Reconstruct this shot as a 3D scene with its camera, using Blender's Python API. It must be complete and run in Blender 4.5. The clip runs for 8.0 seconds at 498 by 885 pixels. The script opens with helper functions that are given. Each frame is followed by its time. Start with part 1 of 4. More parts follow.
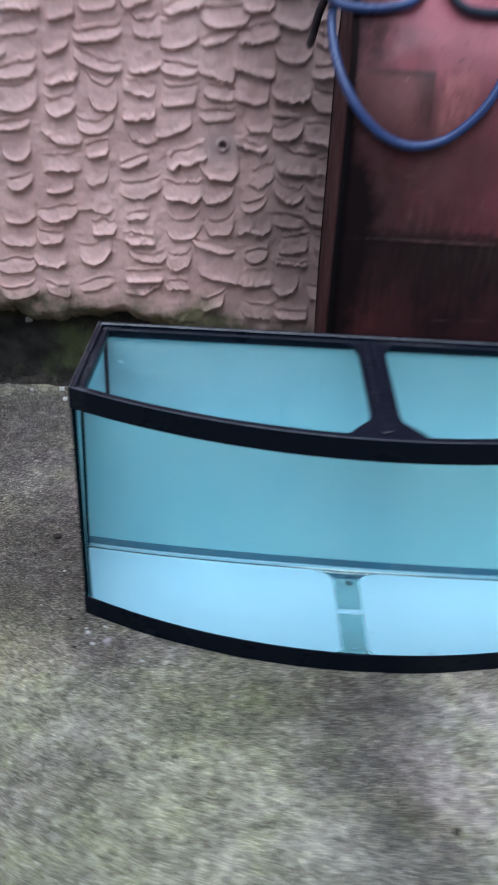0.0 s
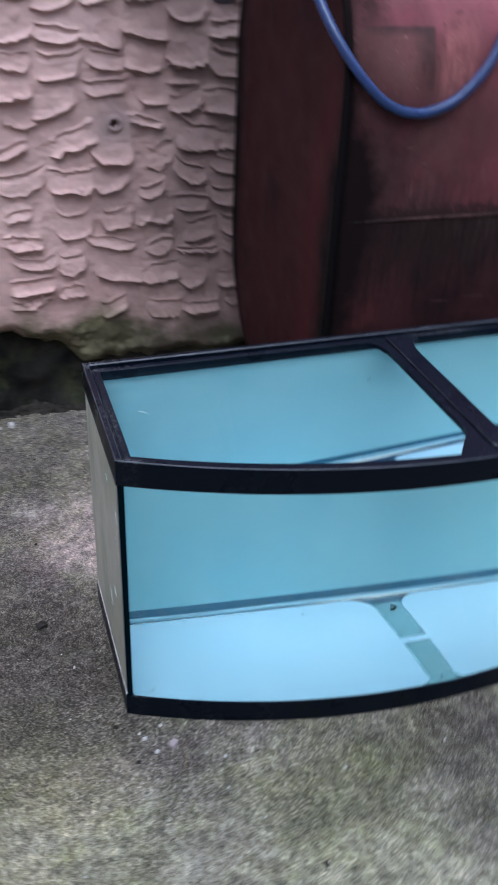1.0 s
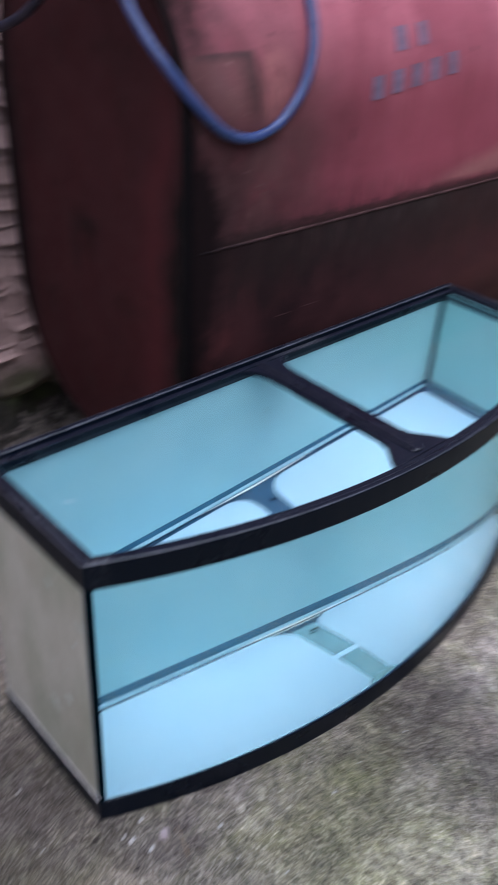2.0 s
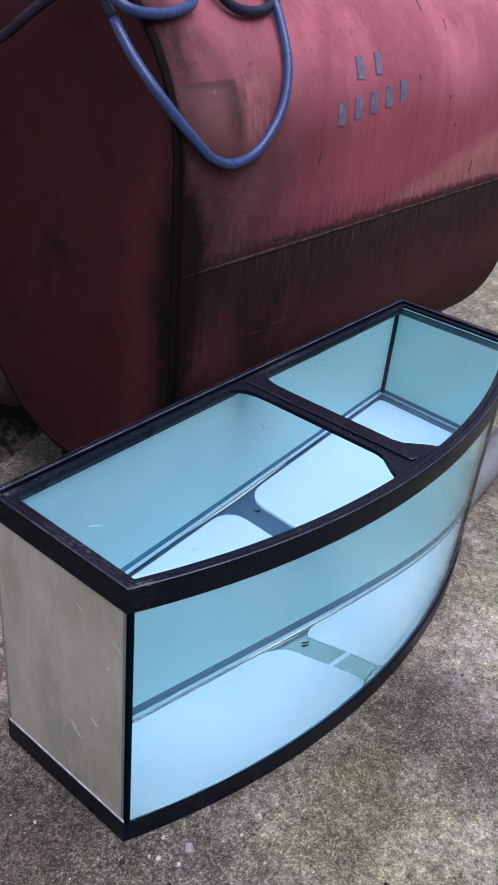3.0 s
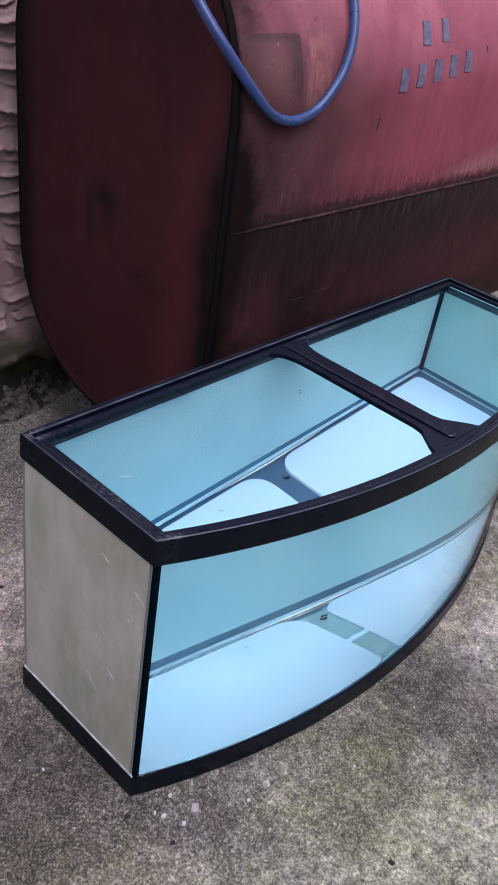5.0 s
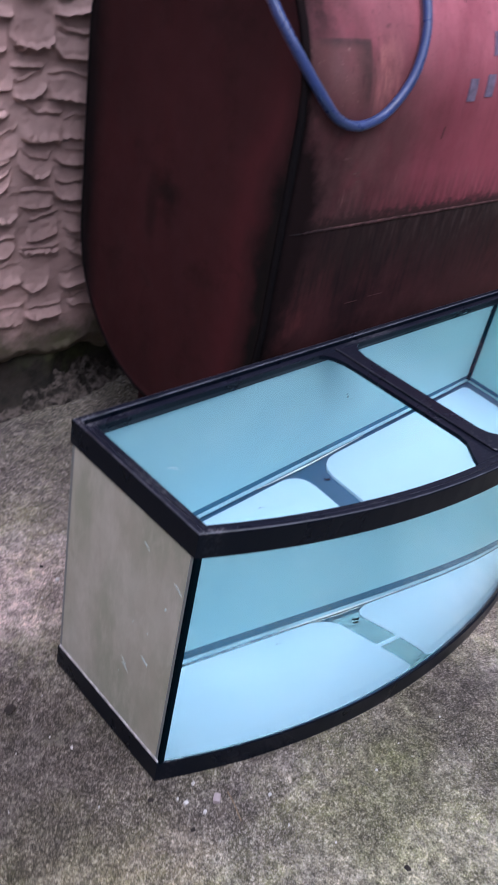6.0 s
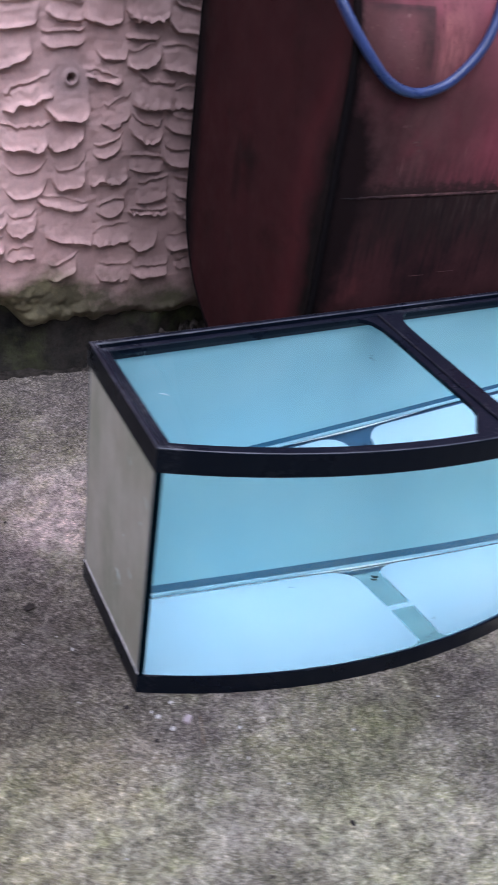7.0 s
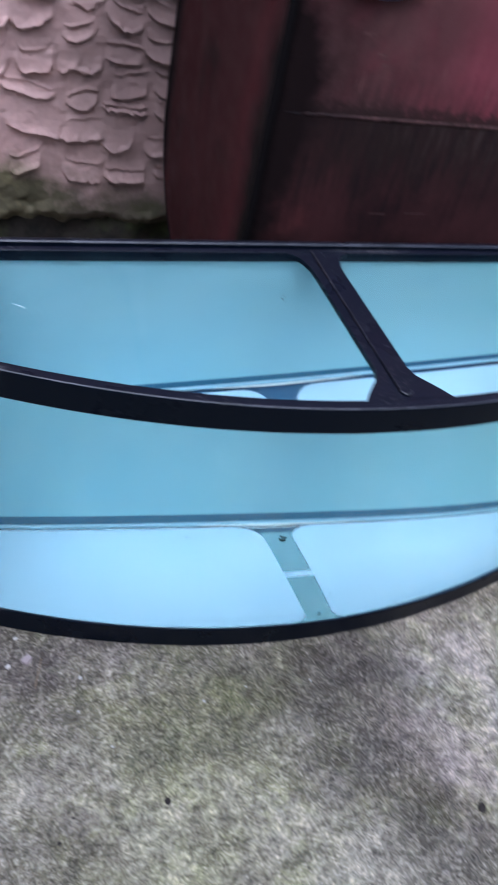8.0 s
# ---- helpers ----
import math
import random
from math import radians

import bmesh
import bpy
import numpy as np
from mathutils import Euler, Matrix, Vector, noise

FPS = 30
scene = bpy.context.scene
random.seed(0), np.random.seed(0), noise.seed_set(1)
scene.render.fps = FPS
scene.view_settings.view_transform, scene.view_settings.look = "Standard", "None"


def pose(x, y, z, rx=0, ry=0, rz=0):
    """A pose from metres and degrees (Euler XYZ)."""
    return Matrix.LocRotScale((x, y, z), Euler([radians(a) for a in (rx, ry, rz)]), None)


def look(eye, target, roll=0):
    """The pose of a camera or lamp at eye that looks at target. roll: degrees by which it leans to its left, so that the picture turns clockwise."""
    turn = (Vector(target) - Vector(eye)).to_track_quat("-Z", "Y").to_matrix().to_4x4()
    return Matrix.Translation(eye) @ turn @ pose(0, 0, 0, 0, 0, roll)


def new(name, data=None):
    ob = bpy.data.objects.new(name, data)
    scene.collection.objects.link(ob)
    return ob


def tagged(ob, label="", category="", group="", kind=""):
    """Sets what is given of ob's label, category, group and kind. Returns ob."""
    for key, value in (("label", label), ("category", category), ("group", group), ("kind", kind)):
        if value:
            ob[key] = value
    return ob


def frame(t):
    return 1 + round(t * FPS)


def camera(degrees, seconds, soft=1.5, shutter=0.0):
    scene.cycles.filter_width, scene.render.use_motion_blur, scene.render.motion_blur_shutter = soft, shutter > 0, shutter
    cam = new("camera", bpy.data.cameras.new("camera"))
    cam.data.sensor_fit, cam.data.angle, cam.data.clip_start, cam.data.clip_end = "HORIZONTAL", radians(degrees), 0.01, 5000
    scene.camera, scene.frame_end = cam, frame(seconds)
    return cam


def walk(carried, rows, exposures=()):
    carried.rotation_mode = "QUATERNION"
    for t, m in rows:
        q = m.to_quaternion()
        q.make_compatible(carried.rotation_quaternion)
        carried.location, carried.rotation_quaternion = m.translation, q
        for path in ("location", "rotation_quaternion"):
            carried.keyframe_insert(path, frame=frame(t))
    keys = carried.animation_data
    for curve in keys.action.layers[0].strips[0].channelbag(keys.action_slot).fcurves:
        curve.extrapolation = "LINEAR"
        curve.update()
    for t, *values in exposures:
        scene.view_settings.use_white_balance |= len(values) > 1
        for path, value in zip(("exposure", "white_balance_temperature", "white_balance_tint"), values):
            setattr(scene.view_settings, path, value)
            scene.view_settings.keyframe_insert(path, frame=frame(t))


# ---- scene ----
cam = camera(33.0, 8.0, soft=1.5, shutter=0.9)
PATH = [
    (0, (0.248, 0.214, 1.313), (0.324, 1.935, 0.296), 2.7),
    (0.3, (0.083, 0.343, 1.282), (0.261, 2.03, 0.222), 1.8),
    (0.5, (0.001, 0.43, 1.284), (0.261, 2.102, 0.219), 1.6),
    (0.7, (-0.111, 0.531, 1.297), (0.31, 2.171, 0.232), 2.5),
    (1, (-0.253, 0.622, 1.284), (0.394, 2.175, 0.203), 2.6),
    (1.2, (-0.337, 0.658, 1.293), (0.404, 2.144, 0.178), 1.2),
    (1.5, (-0.442, 0.762, 1.31), (0.493, 2.119, 0.177), 0.7),
    (1.8, (-0.488, 0.86, 1.3), (0.612, 2.118, 0.202), 1.5),
    (1.9, (-0.501, 0.884, 1.313), (0.654, 2.103, 0.227), 2.1),
    (2, (-0.508, 0.912, 1.33), (0.715, 2.07, 0.251), 2.6),
    (2.2, (-0.551, 0.957, 1.347), (0.775, 2.014, 0.286), 3.6),
    (3.3, (-0.673, 1.054, 1.352), (0.737, 2.015, 0.308), 5.0),
    (3.5, (-0.67, 1.053, 1.342), (0.723, 2.037, 0.296), 5.6),
    (3.8, (-0.682, 1.061, 1.321), (0.702, 2.06, 0.279), 6.8),
    (4, (-0.655, 1.059, 1.334), (0.688, 2.075, 0.256), 6.7),
    (5.3, (-0.678, 1.07, 1.307), (0.681, 2.05, 0.216), 9.0),
    (5.5, (-0.665, 1.063, 1.327), (0.666, 2.062, 0.217), 8.8),
    (5.8, (-0.694, 1.08, 1.337), (0.626, 2.095, 0.23), 10.2),
    (6, (-0.694, 1.073, 1.324), (0.603, 2.113, 0.212), 10.8),
    (6.2, (-0.687, 1.041, 1.312), (0.573, 2.12, 0.195), 10.9),
    (6.4, (-0.628, 0.975, 1.308), (0.511, 2.143, 0.152), 9.5),
    (6.5, (-0.614, 0.941, 1.3), (0.46, 2.162, 0.137), 8.9),
    (6.7, (-0.569, 0.855, 1.289), (0.41, 2.151, 0.122), 9.2),
    (7, (-0.496, 0.768, 1.313), (0.437, 2.105, 0.155), 8.7),
    (7.2, (-0.425, 0.738, 1.311), (0.468, 2.101, 0.151), 8.9),
    (7.5, (-0.326, 0.745, 1.289), (0.514, 2.093, 0.074), 11.5),
    (7.7, (-0.243, 0.764, 1.264), (0.581, 2.084, 0.008), 14.1),
    (7.9, (-0.163, 0.759, 1.274), (0.61, 2.075, -0.019), 14.8),
    (8, (-0.132, 0.75, 1.279), (0.624, 2.06, -0.031), 14.1),
]
walk(cam, [(t, look(eye, target, roll)) for t, eye, target, roll in PATH], exposures=[(0.0, 0.33, 5120, 3), (1.5, 0.27, 5130, 10), (2.0, 0.38, 5340, 14), (3.5, 0.45, 5480, 20), (5.5, 0.47, 5480, 19), (6.5, 0.50, 5390, 20), (7.0, 0.47, 5320, 18), (8.0, 0.45, 5130, 13)])

# ---- sky and light: an overcast day over the yard ----
world = bpy.data.worlds.new("overcast_sky")
scene.world = world
world.use_nodes = True
wn, wl = world.node_tree.nodes, world.node_tree.links
sky = wn.new("ShaderNodeTexSky")
sky.sky_type, sky.sun_disc = "NISHITA", False
sky.sun_elevation, sky.sun_rotation = radians(62), radians(200)
sky.dust_density, sky.ozone_density = 4.0, 1.0
grey = wn.new("ShaderNodeHueSaturation")
grey.inputs["Saturation"].default_value = 0.35
wl.new(sky.outputs["Color"], grey.inputs["Color"])
wl.new(grey.outputs["Color"], wn["Background"].inputs["Color"])
wn["Background"].inputs["Strength"].default_value = 0.15
sun = new("sun", bpy.data.lights.new("sun", "SUN"))
sun.data.energy, sun.data.angle, sun.data.color = 1.0, radians(60), (1.0, 0.96, 0.92)
sun.matrix_world = look((0, 0, 6), (0.35, 1.1, 0), 0)


# ---- materials ----
def material(name, color, rough=0.6, metal=0.0, spec=0.5):
    m = bpy.data.materials.new(name)
    m.use_nodes = True
    b = m.node_tree.nodes["Principled BSDF"]
    b.inputs["Base Color"].default_value = (*color, 1)
    b.inputs["Roughness"].default_value = rough
    b.inputs["Metallic"].default_value = metal
    b.inputs["Specular IOR Level"].default_value = spec
    return m


class Nodes:
    """Short calls to build a node material."""

    def __init__(self, m):
        self.t, self.n, self.l = m.node_tree, m.node_tree.nodes, m.node_tree.links
        self.b = self.n["Principled BSDF"]
        self.co = self.n.new("ShaderNodeTexCoord").outputs["Object"]

    def put(self, sock, v):
        if hasattr(v, "is_output"):
            self.l.new(v, sock)
        else:
            sock.default_value = v

    def mapped(self, scale=(1, 1, 1), loc=(0, 0, 0), rot=(0, 0, 0)):
        x = self.n.new("ShaderNodeMapping")
        self.l.new(self.co, x.inputs["Vector"])
        x.inputs["Scale"].default_value, x.inputs["Location"].default_value, x.inputs["Rotation"].default_value = scale, loc, rot
        return x.outputs["Vector"]

    def noise(self, scale, detail=4, rough=0.6, vec=None, distort=0.0):
        x = self.n.new("ShaderNodeTexNoise")
        self.l.new(vec or self.co, x.inputs["Vector"])
        x.inputs["Scale"].default_value, x.inputs["Detail"].default_value = scale, detail
        x.inputs["Roughness"].default_value, x.inputs["Distortion"].default_value = rough, distort
        return x.outputs["Fac"]

    def cells(self, scale, vec=None, feature="F1", out="Distance"):
        x = self.n.new("ShaderNodeTexVoronoi")
        x.feature = feature
        self.l.new(vec or self.co, x.inputs["Vector"])
        x.inputs["Scale"].default_value = scale
        return x.outputs[out]

    def ramp(self, v, lo, hi, a=0.0, b=1.0):
        x = self.n.new("ShaderNodeMapRange")
        self.put(x.inputs["Value"], v)
        for k, q in (("From Min", lo), ("From Max", hi), ("To Min", a), ("To Max", b)):
            x.inputs[k].default_value = q
        return x.outputs["Result"]

    def math(self, op, a, b=0.0):
        x = self.n.new("ShaderNodeMath")
        x.operation = op
        self.put(x.inputs[0], a), self.put(x.inputs[1], b)
        return x.outputs[0]

    def mix(self, fac, a, b, blend="MIX"):
        x = self.n.new("ShaderNodeMix")
        x.data_type, x.blend_type = "RGBA", blend
        self.put(x.inputs[0], fac)
        for sock, v in ((x.inputs[6], a), (x.inputs[7], b)):
            self.put(sock, v if hasattr(v, "is_output") else (*v, 1))
        return x.outputs[2]

    def axis(self, k):
        x = self.n.new("ShaderNodeSeparateXYZ")
        self.l.new(self.co, x.inputs[0])
        return x.outputs[k]

    def bump(self, height, strength, distance, prior=None):
        x = self.n.new("ShaderNodeBump")
        x.inputs["Strength"].default_value, x.inputs["Distance"].default_value = strength, distance
        self.l.new(height, x.inputs["Height"])
        if prior:
            self.l.new(prior, x.inputs["Normal"])
        return x.outputs["Normal"]

    def done(self, color=None, rough=None, normal=None):
        if color is not None:
            self.put(self.b.inputs["Base Color"], color)
        if rough is not None:
            self.put(self.b.inputs["Roughness"], rough)
        if normal is not None:
            self.l.new(normal, self.b.inputs["Normal"])


def concrete():
    m = material("weathered_concrete", (0.25, 0.24, 0.22), 0.9, spec=0.25)
    k = Nodes(m)
    x, y = k.axis(0), k.axis(1)
    mid, fine, speck = k.noise(7, 8, 0.8), k.noise(34, 8, 0.85), k.noise(130, 5, 0.8)
    c = k.mix(k.ramp(mid, 0.42, 0.59), (0.17, 0.150, 0.112), (0.60, 0.54, 0.44))
    algae = k.noise(3.1, 6, 0.7, k.mapped(loc=(3.1, 1.7, 0)))
    c = k.mix(k.ramp(algae, 0.44, 0.58, 0, 0.75), c, (0.25, 0.245, 0.110))
    pale = k.noise(4.4, 7, 0.72, k.mapped(loc=(1.2, 7.9, 0)))
    c = k.mix(k.ramp(pale, 0.53, 0.64, 0, 0.32), c, (0.58, 0.51, 0.48))
    moss = k.noise(8.5, 7, 0.7, k.mapped(loc=(7.3, 4.1, 0)))
    c = k.mix(k.math("MULTIPLY", k.ramp(moss, 0.48, 0.60, 0, 0.55), k.ramp(y, 2.0, 1.5, 0.25, 1.0)), c, (0.225, 0.218, 0.125))
    damp = k.noise(4.6, 8, 0.75, k.mapped(loc=(5.1, 9.3, 0)))
    c = k.mix(k.ramp(damp, 0.50, 0.61, 0, 0.72), c, (0.115, 0.098, 0.08))
    # old stain that spreads over the yard away from the aquarium
    reach = k.math("ADD", k.math("ADD", x, k.math("MULTIPLY", y, -0.30)), k.ramp(k.noise(2.4, 7, 0.75, k.mapped(loc=(8.4, 2.2, 0))), 0.25, 0.75, -0.7, 0.7))
    c = k.mix(k.ramp(reach, -0.75, -0.25, 0.22, 0.0), c, (0.11, 0.095, 0.078))
    edge, frayed = k.noise(5.5, 8, 0.75), k.noise(17, 7, 0.75, k.mapped(loc=(4.5, 1.5, 0)))
    wander = k.math("ADD", k.ramp(edge, 0.25, 0.75, -0.5, 0.5), k.ramp(frayed, 0.25, 0.75, -0.3, 0.3))

    def blot(cx, cy, rx, ry, soft):
        dx, dy = k.math("MULTIPLY", k.math("SUBTRACT", x, cx), 1 / rx), k.math("MULTIPLY", k.math("SUBTRACT", y, cy), 1 / ry)
        r = k.math("SQRT", k.math("ADD", k.math("MULTIPLY", dx, dx), k.math("MULTIPLY", dy, dy)))
        return k.ramp(k.math("ADD", r, wander), 1.0 - soft, 1.0 + soft, 1.0, 0.0)

    # darker marks, with contact shade painted in round the aquarium; dry pale patches, films of algae
    darker, dry, green = (0.085, 0.070, 0.063), (0.68, 0.60, 0.58), (0.25, 0.25, 0.14)
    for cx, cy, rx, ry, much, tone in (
            (0.56, 1.74, 0.84, 0.36, 0.50, darker), (-0.18, 1.80, 0.26, 0.27, 0.85, darker), (0.55, 1.34, 0.16, 0.13, 0.72, darker), (0.58, 1.18, 0.11, 0.11, 0.66, darker),
            (-0.08, 1.53, 0.20, 0.12, 0.72, darker), (-0.03, 1.20, 0.12, 0.11, 0.3, (0.13, 0.098, 0.105)), (0.64, 1.03, 0.10, 0.08, 0.55, darker), (-0.08, 1.34, 0.20, 0.10, 0.45, (0.52, 0.48, 0.37)), (0.30, 0.92, 0.16, 0.07, 0.5, darker), (-0.42, 2.46, 0.34, 0.32, 0.78, (0.085, 0.080, 0.066)),
            (0.80, 1.28, 0.17, 0.18, 0.6, dry), (0.05, 2.20, 0.18, 0.18, 0.65, (0.62, 0.52, 0.49)), (-0.26, 2.10, 0.14, 0.28, 0.6, darker), (0.22, 1.10, 0.26, 0.14, 0.5, (0.52, 0.49, 0.37)), (-0.27, 1.50, 0.18, 0.13, 0.5, (0.47, 0.43, 0.30)),
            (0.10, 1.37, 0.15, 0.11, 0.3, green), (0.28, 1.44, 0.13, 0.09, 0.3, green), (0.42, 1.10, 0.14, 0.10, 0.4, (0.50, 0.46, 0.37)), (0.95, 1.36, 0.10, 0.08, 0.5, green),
            # near-black patch under the tank's end, by the wall
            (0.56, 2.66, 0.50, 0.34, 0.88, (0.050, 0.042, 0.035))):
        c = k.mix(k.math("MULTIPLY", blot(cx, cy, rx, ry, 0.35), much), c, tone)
    clump, crumb = k.noise(10, 8, 0.78, k.mapped(loc=(9.7, 3.3, 0))), k.noise(27, 6, 0.75, k.mapped(loc=(2.7, 8.3, 0)))
    c = k.mix(k.ramp(clump, 0.52, 0.40, 0.0, 0.62), c, (0.10, 0.090, 0.064))
    c = k.mix(k.ramp(clump, 0.53, 0.64, 0.0, 0.40), c, (0.60, 0.565, 0.48))
    film = k.noise(6.5, 7, 0.75, k.mapped(loc=(11.3, 6.1, 0)))
    c = k.mix(k.ramp(film, 0.48, 0.60, 0.0, 0.6), c, k.mix(1.0, c, (0.80, 0.90, 0.52), "MULTIPLY"))
    c = k.mix(k.ramp(crumb, 0.56, 0.70, 0.0, 0.55), c, (0.09, 0.078, 0.058))
    c = k.mix(k.ramp(crumb, 0.42, 0.30, 0.0, 0.28), c, (0.66, 0.61, 0.54))
    c = k.mix(k.ramp(fine, 0.40, 0.53, 0.7, 0.0), c, (0.06, 0.051, 0.040))
    c = k.mix(k.ramp(speck, 0.53, 0.64, 0.0, 0.52), c, (0.66, 0.61, 0.53))
    c = k.mix(k.ramp(speck, 0.38, 0.48, 0.48, 0.0), c, (0.05, 0.045, 0.037))
    crystal = k.noise(240, 3, 0.65, k.mapped(loc=(6.3, 2.9, 0)))
    c = k.mix(k.ramp(crystal, 0.54, 0.62, 0.0, 0.34), c, (0.66, 0.615, 0.54))
    c = k.mix(k.ramp(crystal, 0.46, 0.38, 0.0, 0.38), c, (0.055, 0.050, 0.042))
    grit = k.noise(330, 3, 0.7)
    c = k.mix(k.ramp(grit, 0.54, 0.68, 0.0, 0.3), c, (0.66, 0.60, 0.52))
    c = k.mix(k.ramp(grit, 0.36, 0.48, 0.32, 0.0), c, (0.06, 0.051, 0.040))
    stone = k.cells(230, k.mapped(loc=(0.1, 0.6, 0)))
    c = k.mix(k.ramp(stone, 0.10, 0.34, 0.34, 0.0), c, (0.68, 0.61, 0.52))
    hole = k.cells(150, k.mapped(loc=(0.7, 0.2, 0)))
    c = k.mix(k.ramp(hole, 0.14, 0.24, 0.5, 0.0), c, (0.05, 0.043, 0.034))
    pits = k.cells(38, k.mapped(loc=(0.3, 0.8, 0)))
    c = k.mix(k.ramp(pits, 0.04, 0.10, 0.7, 0.0), c, (0.05, 0.045, 0.036))
    c = k.mix(1.0, c, k.mix(k.ramp(k.noise(8, 8, 0.72, k.mapped(loc=(3.9, 7.7, 0))), 0.40, 0.60), (0.93, 0.91, 0.88), (1.29, 1.26, 1.19)), "MULTIPLY")
    c = k.mix(1.0, c, k.mix(k.ramp(k.noise(46, 6, 0.75, k.mapped(loc=(1.9, 5.7, 0))), 0.38, 0.62), (0.74, 0.73, 0.73), (1.30, 1.28, 1.24)), "MULTIPLY")
    sand = k.ramp(k.cells(330, k.mapped(loc=(0.4, 0.9, 0)), out="Color"), 0.22, 0.78)
    c = k.mix(1.0, c, k.mix(sand, (0.80, 0.80, 0.81), (1.24, 1.24, 1.27)), "MULTIPLY")
    coarse = k.ramp(k.cells(170, k.mapped(loc=(1.4, 0.3, 0)), out="Color"), 0.30, 0.85)
    c = k.mix(1.0, c, k.mix(coarse, (0.90, 0.90, 0.91), (1.13, 1.13, 1.15)), "MULTIPLY")
    # further darkening multiplied in round the aquarium and near the wall
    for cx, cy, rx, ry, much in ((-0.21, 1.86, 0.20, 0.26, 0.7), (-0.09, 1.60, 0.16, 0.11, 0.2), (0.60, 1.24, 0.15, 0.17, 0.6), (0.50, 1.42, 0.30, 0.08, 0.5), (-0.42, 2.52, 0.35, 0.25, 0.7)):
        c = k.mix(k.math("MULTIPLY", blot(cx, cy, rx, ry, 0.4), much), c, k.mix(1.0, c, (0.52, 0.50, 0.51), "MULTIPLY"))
    # rubbed pale patches, yellowish algae, violet-grey damp
    rubbed, yellow, violet = (1.36, 1.28, 1.24), (0.98, 1.01, 0.84), (0.76, 0.73, 0.78)
    tufts = k.ramp(k.noise(45, 7, 0.8, k.mapped(loc=(7.7, 0.9, 0))), 0.36, 0.58, 0.35, 1.0)
    for cx, cy, rx, ry, much, tone in (
            (0.15, 1.25, 1.0, 0.45, 0.9, (1.07, 1.07, 1.07)),
            (0.00, 2.20, 0.14, 0.12, 0.9, rubbed), (-0.16, 1.53, 0.09, 0.07, 0.6, rubbed), (0.18, 1.45, 0.09, 0.06, 0.3, rubbed), (0.36, 1.19, 0.13, 0.07, 0.15, rubbed), (0.69, 1.20, 0.11, 0.11, 0.7, rubbed), (0.62, 1.33, 0.07, 0.05, 0.5, rubbed), (-0.33, 1.36, 0.10, 0.10, 0.5, rubbed), (0.90, 1.45, 0.20, 0.13, 0.75, rubbed),
            (-0.11, 1.88, 0.12, 0.15, 0.4, violet), (0.05, 1.38, 0.07, 0.17, 0.7, violet), (0.12, 1.54, 0.12, 0.05, 0.7, violet), (0.57, 1.44, 0.10, 0.05, 0.8, violet), (0.46, 1.33, 0.06, 0.07, 0.6, violet), (-0.10, 1.70, 0.07, 0.06, 0.35, violet),
            (-0.26, 1.60, 0.11, 0.17, 0.8, yellow), (0.25, 1.37, 0.17, 0.10, 0.8, yellow), (0.41, 1.43, 0.10, 0.06, 0.8, yellow), (0.13, 1.18, 0.14, 0.12, 0.6, yellow), (-0.14, 1.40, 0.09, 0.10, 0.6, yellow), (-0.05, 2.46, 0.50, 0.40, 0.9, (0.94, 0.90, 1.00))):
        c = k.mix(k.math("MULTIPLY", k.math("MULTIPLY", blot(cx, cy, rx, ry, 0.35), tufts), much), c, k.mix(1.0, c, tone, "MULTIPLY"))
    n = k.bump(k.noise(14, 6, 0.7), 0.6, 0.012)
    n = k.bump(fine, 1.0, 0.006, n)
    n = k.bump(speck, 0.6, 0.003, n)
    k.done(c, None, n)
    return m


